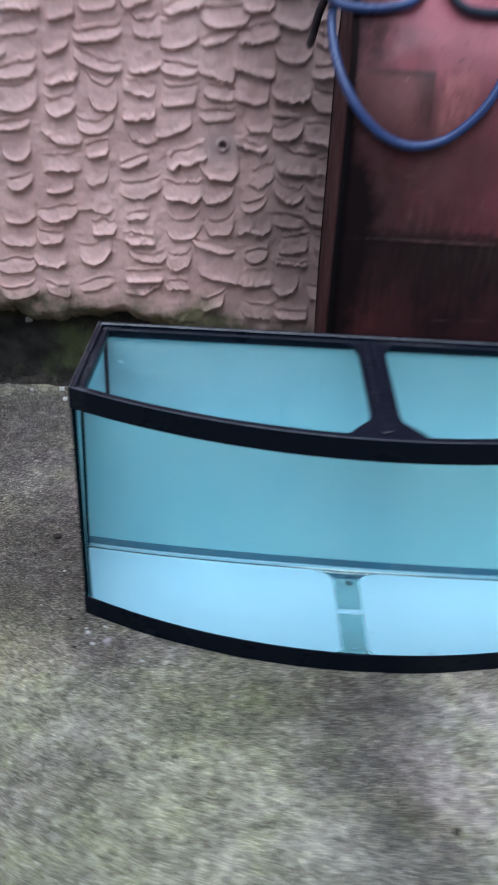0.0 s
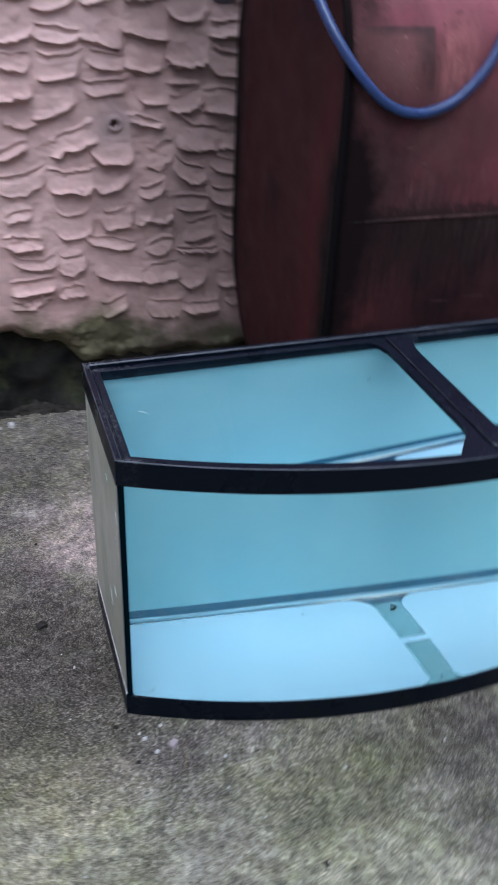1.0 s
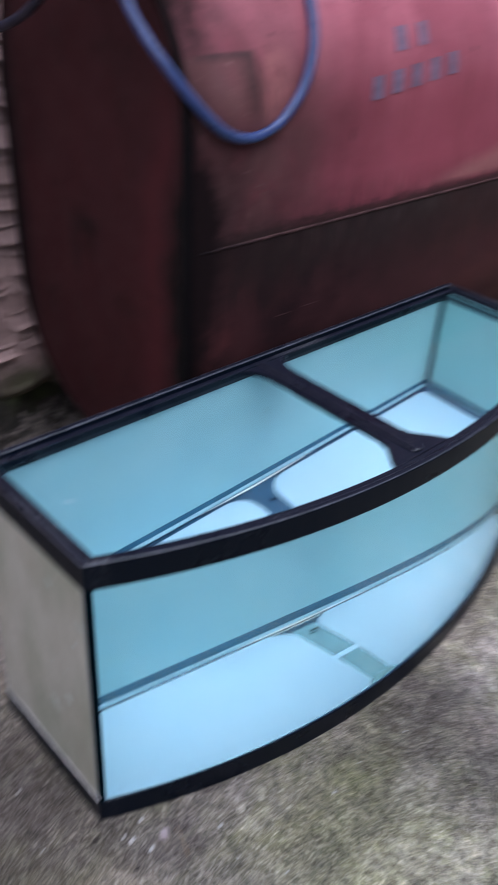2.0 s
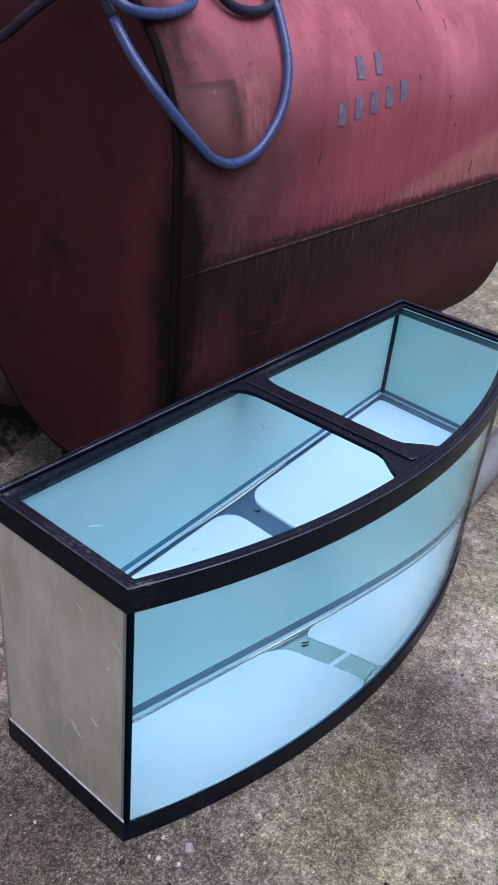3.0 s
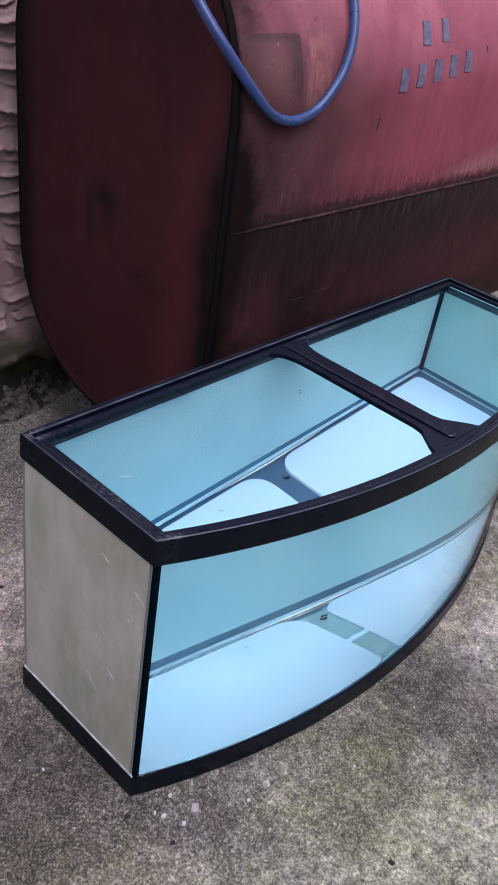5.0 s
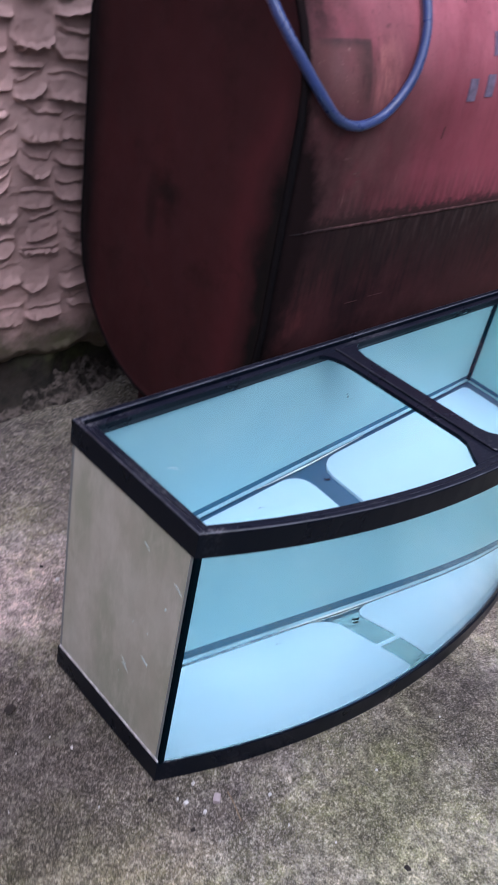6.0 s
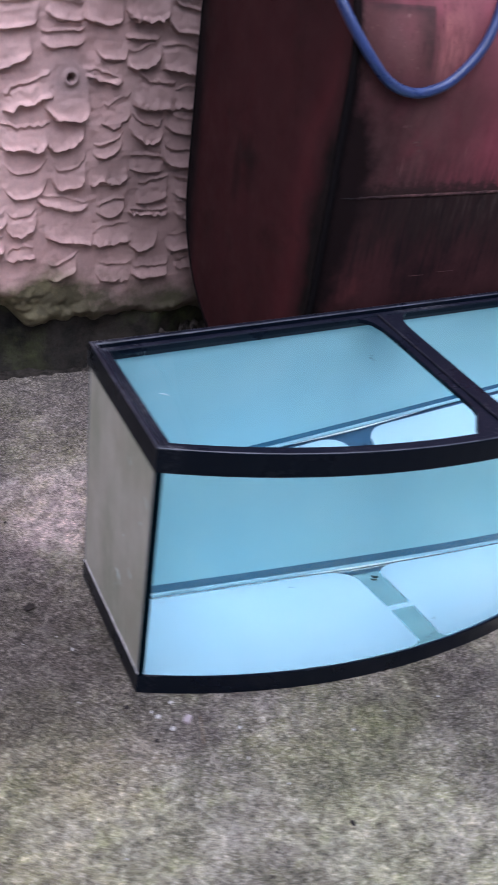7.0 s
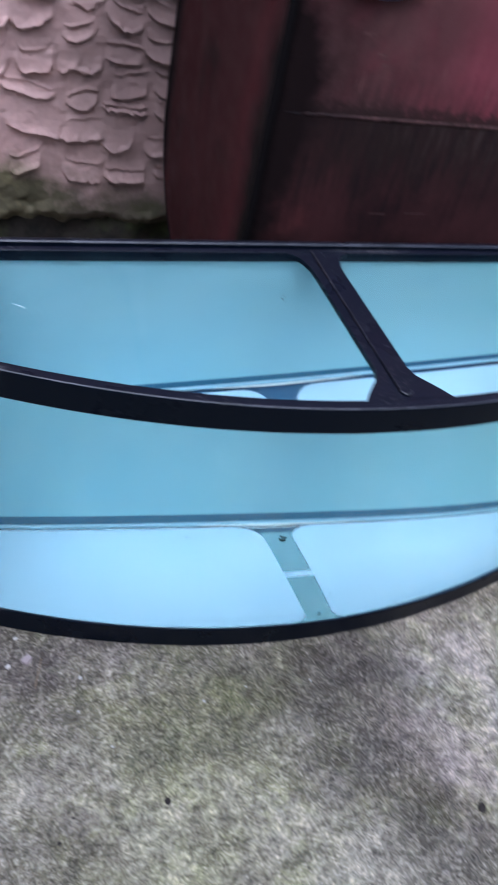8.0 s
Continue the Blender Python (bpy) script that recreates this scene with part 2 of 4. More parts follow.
def stucco():
    m = material("pink_trowelled_stucco", (0.5, 0.36, 0.35), 0.75, spec=0.3)
    k = Nodes(m)
    c = k.mix(k.ramp(k.noise(4, 5), 0.35, 0.68), (0.66, 0.405, 0.362), (0.85, 0.560, 0.500))
    c = k.mix(k.ramp(k.noise(30, 6, 0.7), 0.4, 0.75, 0, 0.35), c, (0.33, 0.235, 0.225))
    z = k.axis(2)
    damp = k.noise(2.2, 4, 0.6, k.mapped(loc=(4.4, 0, 1.2)))
    c = k.mix(k.ramp(damp, 0.55, 0.75, 0, 0.45), c, (0.24, 0.19, 0.175))
    round_hole = k.math("SQRT", k.math("ADD", k.math("POWER", k.math("SUBTRACT", k.axis(0), 0.243), 2.0), k.math("POWER", k.math("SUBTRACT", z, 0.806), 2.0)))
    c = k.mix(k.ramp(k.math("ADD", round_hole, k.ramp(k.noise(30, 5, 0.7), 0.25, 0.75, -0.03, 0.03)), 0.02, 0.075, 0.6, 0.0), c, (0.24, 0.19, 0.19))
    # shade beside the tank, painted into the stucco as a duller brown
    darker = k.math("ADD", k.axis(0), k.ramp(k.noise(5, 6, 0.7, k.mapped(scale=(1, 1, 0.5), loc=(1, 0, 7))), 0.25, 0.75, -0.12, 0.12))
    c = k.mix(k.ramp(darker, 0.12, 0.46, 0.0, 0.74), c, (0.185, 0.125, 0.112))
    ragged = k.math("ADD", z, k.ramp(k.noise(6, 5, 0.65), 0.2, 0.8, 0.10, -0.10))
    ragged = k.math("ADD", ragged, k.math("ADD", k.ramp(k.axis(0), 0.26, 0.42, 0.0, 0.085), k.ramp(k.axis(0), 0.02, -0.15, 0.0, 0.015)))
    c = k.mix(k.ramp(ragged, 0.26, 0.35, 0.95, 0.0), c, k.mix(k.ramp(k.noise(16, 5, 0.7), 0.38, 0.64), (0.070, 0.066, 0.032), k.mix(k.ramp(k.axis(0), 0.18, 0.36), k.mix(k.ramp(k.axis(0), -0.12, 0.08), (0.105, 0.098, 0.052), (0.190, 0.170, 0.084)), (0.105, 0.082, 0.062))))
    streak = k.noise(40, 4, 0.6, k.mapped(scale=(0.35, 1, 3.0)))
    n = k.bump(streak, 0.2, 0.002)
    n = k.bump(k.noise(220, 3, 0.6), 0.3, 0.001, n)
    k.done(c, k.ramp(k.noise(12, 3), 0.3, 0.7, 0.6, 0.85), n)
    return m


def mossy_base():
    m = material("dark_mossy_foundation", (0.03, 0.03, 0.025), 0.95, spec=0.2)
    k = Nodes(m)
    c = k.mix(k.ramp(k.noise(9, 6, 0.7), 0.35, 0.7), (0.012, 0.011, 0.010), (0.050, 0.044, 0.036))
    c = k.mix(k.ramp(k.noise(5, 5, 0.65, k.mapped(loc=(2, 0, 5))), 0.5, 0.65, 0, 0.8), c, (0.080, 0.085, 0.035))
    c = k.mix(k.math("MULTIPLY", k.ramp(k.axis(0), 0.12, 0.28), k.ramp(k.noise(22, 6, 0.7, k.mapped(loc=(4, 4, 1))), 0.42, 0.62, 0, 0.6)), c, (0.060, 0.046, 0.036))
    n = k.bump(k.noise(60, 6, 0.75), 0.9, 0.01)
    k.done(c, None, n)
    return m


def soil():
    m = material("dark_soil_with_mortar", (0.04, 0.035, 0.03), 0.95, spec=0.15)
    k = Nodes(m)
    c = k.mix(k.ramp(k.noise(25, 6, 0.7), 0.38, 0.66), (0.014, 0.012, 0.010), (0.065, 0.054, 0.044))
    crumbled = k.math("MULTIPLY", k.ramp(k.noise(38, 5, 0.7, k.mapped(loc=(3, 1, 2))), 0.46, 0.60, 0.0, 0.9), k.ramp(k.axis(0), 0.15, 0.34, 0.12, 1.0))
    c = k.mix(crumbled, c, (0.150, 0.122, 0.104))
    k.done(c, None, k.bump(k.noise(110, 6, 0.75), 0.9, 0.006))
    return m


def tank_paint():
    m = material("faded_red_tank_paint", (0.3, 0.08, 0.09), 0.5)
    k = Nodes(m)
    x, z = k.axis(0), k.axis(2)
    wide, clouds = k.noise(3.0, 5, 0.6), k.noise(7, 6, 0.65, k.mapped(loc=(6.1, 0, 1.1)))
    streak = k.noise(55, 6, 0.7, k.mapped(scale=(1, 1, 0.10), loc=(0.7, 0, 2.1)))
    drip = k.noise(85, 5, 0.7, k.mapped(scale=(1, 1, 0.13)))
    ragged = k.noise(60, 6, 0.75, k.mapped(loc=(2, 3, 4)))
    c = k.mix(k.ramp(wide, 0.3, 0.7), (0.20, 0.034, 0.050), (0.31, 0.068, 0.095))
    runs = k.noise(24, 5, 0.65, k.mapped(scale=(1, 1, 0.09)))
    c = k.mix(k.ramp(runs, 0.48, 0.75, 0, 0.5), c, (0.16, 0.036, 0.040))
    # chalky paint, and the light on the upward curve painted in as paler pink
    lit_chalk = k.noise(5, 5, 0.6, k.mapped(scale=(1, 1, 0.4), loc=(2.7, 0, 3.3)))
    c = k.mix(k.math("MULTIPLY", k.ramp(lit_chalk, 0.42, 0.66, 0.2, 0.85), k.ramp(z, 0.90, 1.12, 0.25, 1.0)), c, (0.53, 0.165, 0.20))
    c = k.mix(k.math("MULTIPLY", k.ramp(streak, 0.48, 0.30, 0.0, 0.16), k.ramp(z, 0.80, 0.90)), c, (0.44, 0.18, 0.19))
    c = k.mix(k.ramp(streak, 0.52, 0.70, 0.0, 0.18), c, (0.085, 0.026, 0.030))
    # brown smoke stain by the end of the tank, with shade low on the shell painted in
    stain_shade = k.math("MULTIPLY", k.ramp(clouds, 0.34, 0.58, 0.68, 0.98), k.math("MULTIPLY", k.ramp(x, 0.22, 0.60, 1.0, 0.06), k.math("MAXIMUM", k.ramp(z, 0.97, 1.16, 1.0, 0.30), k.ramp(x, 0.06, 0.18, 0.85, 0.0))))
    c = k.mix(stain_shade, c, (0.058, 0.025, 0.026))
    grime = k.math("MULTIPLY", k.ramp(k.noise(11, 7, 0.72, k.mapped(scale=(1, 1, 0.6), loc=(4.2, 0, 9.1))), 0.38, 0.58, 0.10, 0.7), k.math("MULTIPLY", k.ramp(x, 0.46, 0.20), k.ramp(z, 1.22, 1.04, 0.3, 1.0)))
    c = k.mix(grime, c, (0.118, 0.058, 0.056))
    # crease of the dented metal, its shade painted dark brown
    crease = k.math("MULTIPLY", k.math("MULTIPLY", k.ramp(x, 0.16, 0.05), k.ramp(k.noise(15, 5, 0.7), 0.42, 0.56)), k.math("MULTIPLY", k.ramp(z, 1.10, 1.14), k.ramp(z, 1.26, 1.20)))
    c = k.mix(k.math("MULTIPLY", crease, 0.8), c, (0.045, 0.022, 0.022))
    # squarish worn patch with a dark upright border
    patch = k.math("MULTIPLY", k.math("MULTIPLY", k.ramp(x, 0.178, 0.172), k.ramp(z, 1.112, 1.106)), k.ramp(z, 0.96, 1.04))
    c = k.mix(k.math("MULTIPLY", patch, k.ramp(k.noise(18, 5, 0.7), 0.3, 0.7, 0.55, 0.92)), c, (0.135, 0.064, 0.060))
    c = k.mix(k.math("MULTIPLY", patch, k.ramp(ragged, 0.60, 0.68, 0.0, 0.6)), c, (0.36, 0.22, 0.18))
    rim = k.math("MULTIPLY", k.math("MULTIPLY", k.ramp(x, 0.130, 0.165), k.ramp(x, 0.180, 0.176)), k.math("MULTIPLY", k.ramp(z, 1.112, 1.106), k.ramp(z, 0.985, 1.03)))
    c = k.mix(k.math("MULTIPLY", rim, k.ramp(k.noise(30, 4, 0.7), 0.3, 0.6, 0.45, 0.95)), c, (0.060, 0.032, 0.030))
    brow = k.math("MULTIPLY", k.math("MULTIPLY", k.ramp(z, 1.094, 1.106), k.ramp(z, 1.1135, 1.1105)), k.math("MULTIPLY", k.ramp(x, 0.178, 0.174), k.ramp(x, 0.03, 0.06)))
    c = k.mix(k.math("MULTIPLY", brow, k.ramp(k.noise(30, 4, 0.7), 0.3, 0.6, 0.3, 0.8)), c, (0.058, 0.034, 0.033))
    # pale worn streak between the patch and the hose
    worn = k.math("MULTIPLY", k.math("MULTIPLY", k.ramp(x, 0.180, 0.205), k.ramp(x, 0.275, 0.235)), k.math("MULTIPLY", k.ramp(z, 0.96, 1.02), k.ramp(z, 1.14, 1.07)))
    c = k.mix(k.math("MULTIPLY", worn, k.ramp(streak, 0.35, 0.60, 0.65, 0.1)), c, (0.50, 0.20, 0.18))
    # thin dark runs of dirt down the paint
    thin = k.noise(120, 3, 0.6, k.mapped(scale=(1, 1, 0.045), loc=(5.1, 0, 0.4)))
    c = k.mix(k.math("MULTIPLY", k.ramp(thin, 0.60, 0.72, 0.0, 0.6), k.ramp(k.noise(8, 4, 0.6, k.mapped(loc=(1, 6, 3))), 0.46, 0.60)), c, (0.06, 0.024, 0.026))
    # scraped paint over the seam farther along
    rise = k.math("SUBTRACT", z, k.math("MULTIPLY", k.math("SUBTRACT", x, 0.80), 0.22))
    bare = k.math("MULTIPLY", k.ramp(rise, 0.83, 0.79), k.math("MULTIPLY", k.ramp(x, 0.62, 0.80), k.ramp(z, 0.785, 0.80)))
    c = k.mix(k.math("MULTIPLY", bare, k.ramp(k.noise(12, 5, 0.65), 0.3, 0.65, 0.2, 0.75)), c, (0.46, 0.21, 0.19))
    # below the seam: base set to a far darker maroon, soot that has run down from the seam, pale drips
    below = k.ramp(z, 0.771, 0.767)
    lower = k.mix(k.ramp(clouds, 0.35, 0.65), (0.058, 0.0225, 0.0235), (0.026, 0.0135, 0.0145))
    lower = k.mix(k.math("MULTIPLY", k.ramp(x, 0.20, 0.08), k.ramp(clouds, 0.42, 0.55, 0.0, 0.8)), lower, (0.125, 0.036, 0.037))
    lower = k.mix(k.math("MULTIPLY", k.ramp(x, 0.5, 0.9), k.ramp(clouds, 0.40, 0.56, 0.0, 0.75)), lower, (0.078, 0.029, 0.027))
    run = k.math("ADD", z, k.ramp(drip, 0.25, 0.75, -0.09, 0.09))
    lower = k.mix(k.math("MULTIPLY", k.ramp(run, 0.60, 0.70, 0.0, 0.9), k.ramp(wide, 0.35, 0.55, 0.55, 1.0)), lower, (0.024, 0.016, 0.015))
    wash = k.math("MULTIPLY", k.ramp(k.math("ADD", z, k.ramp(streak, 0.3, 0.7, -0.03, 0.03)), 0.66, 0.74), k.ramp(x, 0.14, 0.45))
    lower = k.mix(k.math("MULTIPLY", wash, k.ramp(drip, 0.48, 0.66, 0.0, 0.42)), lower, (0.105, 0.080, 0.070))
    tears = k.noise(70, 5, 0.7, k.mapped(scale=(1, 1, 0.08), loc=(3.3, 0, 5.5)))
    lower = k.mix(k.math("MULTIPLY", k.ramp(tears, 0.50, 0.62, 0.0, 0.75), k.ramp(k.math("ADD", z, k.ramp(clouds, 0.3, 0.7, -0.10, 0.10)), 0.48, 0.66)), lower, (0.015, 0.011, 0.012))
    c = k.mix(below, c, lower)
    # pale drips of washed-off paint that end on the seam
    pale = k.noise(95, 4, 0.65, k.mapped(scale=(1, 1, 0.10), loc=(8.8, 0, 1.7)))
    reach = k.math("ADD", z, k.ramp(pale, 0.3, 0.8, 0.05, -0.05))
    c = k.mix(k.math("MULTIPLY", k.math("MULTIPLY", k.ramp(pale, 0.60, 0.70, 0.0, 0.5), k.ramp(reach, 0.86, 0.80)), k.math("SUBTRACT", 1.0, below)), c, (0.30, 0.16, 0.145))
    # crumbly dirt that lies along the top of the seam
    crust = k.math("ADD", z, k.ramp(ragged, 0.3, 0.7, 0.016, -0.016))
    c = k.mix(k.math("MULTIPLY", k.ramp(crust, 0.796, 0.780, 0.0, 0.85), k.math("SUBTRACT", 1.0, below)), c, (0.022, 0.017, 0.015))
    c = k.mix(k.math("MULTIPLY", k.math("MULTIPLY", k.ramp(z, 0.86, 0.79, 0.0, 0.75), k.ramp(drip, 0.40, 0.62)), k.math("SUBTRACT", 1.0, below)), c, (0.04, 0.022, 0.022))
    grain = k.noise(150, 5, 0.75)
    c = k.mix(k.ramp(grain, 0.56, 0.74, 0.0, 0.4), c, (0.06, 0.022, 0.024))
    chips = k.noise(60, 4, 0.6, k.mapped(scale=(1, 1, 0.5)))
    c = k.mix(k.ramp(chips, 0.72, 0.76, 0, 0.8), c, (0.05, 0.03, 0.025))
    # soot at the end, wider low down
    edge = k.math("ADD", k.math("ADD", x, k.ramp(z, 0.86, 1.08, -0.03, 0.055)), k.math("ADD", k.ramp(z, 0.72, 0.58, 0.0, 0.035), k.ramp(k.noise(9, 6, 0.7), 0.25, 0.75, -0.035, 0.035)))
    c = k.mix(k.ramp(edge, 0.032, 0.078, 0.98, 0.0), c, (0.003, 0.0026, 0.003))
    c = k.mix(k.ramp(edge, 0.06, 0.16, 0.55, 0.0), c, (0.020, 0.013, 0.013))
    c = k.mix(k.math("MULTIPLY", k.ramp(k.math("ADD", x, k.ramp(ragged, 0.3, 0.7, -0.006, 0.006)), 0.012, 0.026, 0.95, 0.0), k.ramp(z, 1.16, 1.04, 0.55, 1.0)), c, (0.004, 0.0033, 0.0037))
    c = k.mix(1.0, c, (1.10, 1.06, 1.04), "MULTIPLY")
    n = k.bump(k.noise(9, 3), 0.25, 0.01)
    n = k.bump(k.noise(120, 4, 0.7), 0.2, 0.001, n)
    k.put(k.b.inputs["Specular IOR Level"], k.math("MULTIPLY", k.ramp(z, 0.76, 1.05, 0.05, 0.22), k.math("MULTIPLY", k.ramp(stain_shade, 0.2, 0.8, 1.0, 0.25), k.ramp(edge, 0.03, 0.14, 0.1, 1.0))))
    k.done(c, k.math("ADD", k.ramp(k.noise(14, 4), 0.3, 0.7, 0.32, 0.46), k.ramp(z, 0.82, 0.75, 0.0, 0.25)), n)
    return m


def cap_paint():
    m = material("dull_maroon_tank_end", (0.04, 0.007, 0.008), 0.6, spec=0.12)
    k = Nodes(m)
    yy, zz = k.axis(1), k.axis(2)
    # base maroon, several times darker than the shell's red
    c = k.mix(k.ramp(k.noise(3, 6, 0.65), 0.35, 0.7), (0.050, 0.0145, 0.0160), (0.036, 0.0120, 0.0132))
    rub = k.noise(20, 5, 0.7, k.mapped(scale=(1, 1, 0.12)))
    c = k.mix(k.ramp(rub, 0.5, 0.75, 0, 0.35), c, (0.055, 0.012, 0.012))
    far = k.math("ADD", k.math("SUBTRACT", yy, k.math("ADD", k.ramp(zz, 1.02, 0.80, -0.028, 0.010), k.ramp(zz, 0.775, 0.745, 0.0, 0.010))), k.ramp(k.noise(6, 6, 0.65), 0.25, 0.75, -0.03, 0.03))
    # upright red reflection beside the soot, painted as a brighter band
    red_highlight = k.math("MULTIPLY", k.math("MULTIPLY", k.ramp(far, 0.05, 0.075), k.ramp(far, 0.15, 0.09)), k.ramp(zz, 1.15, 0.95, 0.0, 0.55))
    c = k.mix(red_highlight, c, (0.085, 0.019, 0.022))
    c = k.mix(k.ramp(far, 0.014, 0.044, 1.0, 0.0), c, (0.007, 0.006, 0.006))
    # near-black strip along the cap's back edge
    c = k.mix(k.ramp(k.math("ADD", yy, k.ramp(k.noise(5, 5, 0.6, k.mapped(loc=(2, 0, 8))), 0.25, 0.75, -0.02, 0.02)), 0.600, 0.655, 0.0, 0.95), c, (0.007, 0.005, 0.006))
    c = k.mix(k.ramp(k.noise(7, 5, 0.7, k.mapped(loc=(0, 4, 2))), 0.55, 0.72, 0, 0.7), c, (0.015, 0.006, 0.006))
    # dark smudge in the middle with a run below it
    smear = k.ramp(k.noise(22, 6, 0.7), 0.25, 0.75, -0.4, 0.4)
    for cy, cz, ry, rz, much in ((0.355, 0.738, 0.060, 0.026, 0.75), (0.400, 0.680, 0.022, 0.075, 0.55)):
        dy, dz = k.math("MULTIPLY", k.math("SUBTRACT", yy, cy), 1 / ry), k.math("MULTIPLY", k.math("SUBTRACT", zz, cz), 1 / rz)
        r = k.math("ADD", k.math("SQRT", k.math("ADD", k.math("MULTIPLY", dy, dy), k.math("MULTIPLY", dz, dz))), smear)
        c = k.mix(k.ramp(r, 0.4, 1.2, much, 0.0), c, (0.009, 0.006, 0.006))
    k.done(c, k.ramp(k.noise(10, 4), 0.3, 0.7, 0.5, 0.75), k.bump(k.noise(90, 4, 0.7), 0.25, 0.001))
    return m


def weld_rust():
    m = material("rusty_weld", (0.05, 0.028, 0.026), 0.9, spec=0.04)
    k = Nodes(m)
    c = k.mix(k.ramp(k.noise(26, 6, 0.75), 0.38, 0.62), (0.022, 0.015, 0.014), (0.125, 0.064, 0.060))
    c = k.mix(k.ramp(k.math("ADD", k.axis(0), k.ramp(k.noise(12, 5, 0.7), 0.25, 0.75, -0.05, 0.05)), 0.05, 0.19, 0.9, 0.0), c, (0.017, 0.014, 0.015))
    k.done(c, None, k.bump(k.noise(150, 4, 0.7), 0.9, 0.003))
    return m


def lip_paint():
    m = material("sooty_lip_paint", (0.006, 0.005, 0.005), 0.9, spec=0.02)
    k = Nodes(m)
    yy, zz = k.axis(1), k.axis(2)
    clean = k.math("MULTIPLY", k.ramp(k.math("ADD", zz, k.ramp(k.noise(8, 5, 0.7), 0.25, 0.75, -0.08, 0.08)), 0.98, 1.14), k.ramp(yy, 0.32, 0.16))
    k.done(k.mix(clean, (0.009, 0.0075, 0.008), (0.012, 0.008, 0.008)), None, k.bump(k.noise(60, 4, 0.7), 0.3, 0.002))
    return m


def speckled(name, color, spread, rough, scale, bump=0.0, spec=0.5):
    m = material(name, color, rough, spec=spec)
    k = Nodes(m)
    lo, hi = [v * (1 - spread) for v in color], [v * (1 + spread) for v in color]
    c = k.mix(k.ramp(k.noise(scale, 5, 0.65), 0.3, 0.7), lo, hi)
    k.done(c, k.ramp(k.noise(scale * 2.3, 4), 0.3, 0.7, rough - 0.1, rough + 0.1), k.bump(k.noise(scale * 6, 4, 0.7), bump, 0.002) if bump else None)
    return m


def trim_plastic():
    m = material("black_plastic_trim", (0.003, 0.006, 0.014), 0.25, spec=0.11)
    k = Nodes(m)
    up = k.n.new("ShaderNodeSeparateXYZ")
    k.l.new(k.n.new("ShaderNodeNewGeometry").outputs["Normal"], up.inputs[0])
    # sky sheen on upward faces, put into the base colour
    sky_sheen = k.ramp(up.outputs[2], 0.5, 0.9)
    c = k.mix(k.math("MULTIPLY", sky_sheen, k.ramp(k.noise(25, 5, 0.7), 0.3, 0.7, 0.45, 1.0)), (0.0030, 0.0055, 0.0115), (0.012, 0.012, 0.021))
    dust = k.noise(120, 5, 0.75)
    c = k.mix(k.math("MULTIPLY", k.math("MULTIPLY", k.ramp(dust, 0.54, 0.68, 0, 0.4), k.ramp(k.noise(8, 4), 0.50, 0.66)), k.ramp(up.outputs[2], 0.0, 0.9, 0.05, 1.0)), c, (0.20, 0.19, 0.19))
    # dried water marks on the corner and along the end of the rim
    for cx, cy, rx, ry, much in ((-0.597, -0.322, 0.026, 0.016, 0.5), (-0.605, -0.20, 0.016, 0.10, 0.32), (-0.60, -0.014, 0.03, 0.016, 0.5), (0.10, -0.018, 0.10, 0.014, 0.4)):
        dx, dy = k.math("MULTIPLY", k.math("SUBTRACT", k.axis(0), cx), 1 / rx), k.math("MULTIPLY", k.math("SUBTRACT", k.axis(1), cy), 1 / ry)
        near = k.ramp(k.math("SQRT", k.math("ADD", k.math("MULTIPLY", dx, dx), k.math("MULTIPLY", dy, dy))), 0.3, 1.0, much, 0.0)
        c = k.mix(k.math("MULTIPLY", k.math("MULTIPLY", near, k.ramp(k.noise(150, 5, 0.75, k.mapped(loc=(cx, cy, 0))), 0.47, 0.60)), k.ramp(up.outputs[2], 0.0, 0.9, 0.1, 1.0)), c, (0.26, 0.25, 0.26))
    k.done(c, k.ramp(k.noise(9, 4), 0.3, 0.7, 0.22, 0.42), k.bump(k.noise(6, 2), 0.04, 0.004))
    return m


# paler plastic for bevels: the highlight along the edges painted in
def edge_highlight():
    m = material("highlit_plastic_edge", (0.05, 0.05, 0.06), 0.3, spec=0.5)
    k = Nodes(m)
    c = k.mix(k.ramp(k.noise(22, 5, 0.7), 0.35, 0.65), (0.012, 0.013, 0.018), (0.075, 0.075, 0.095))
    k.done(c, 0.3)
    return m


def inner_paint(name, lo, hi, worn):
    m = material(name, lo, 0.35, spec=0.2)
    k = Nodes(m)
    c = k.mix(k.ramp(k.noise(3.5, 4, 0.6), 0.35, 0.7), lo, hi)
    # uneven greener paint, with the hazy reflection on the water mixed in
    along = k.math("ADD", k.axis(0), k.ramp(k.noise(4, 5, 0.6, k.mapped(loc=(3, 1, 6))), 0.25, 0.75, -0.25, 0.25))
    c = k.mix(k.ramp(along, -0.15, 0.5, 0, 0.65), c, worn)
    c = k.mix(k.ramp(k.noise(6, 5, 0.6, k.mapped(loc=(1, 2, 3))), 0.52, 0.75, 0, 0.5), c, worn)
    specks = k.noise(55, 3, 0.6, k.mapped(loc=(4, 2, 7)))
    c = k.mix(k.ramp(specks, 0.76, 0.79, 0, 0.7), c, (0.08, 0.12, 0.14))
    k.done(c)
    return m


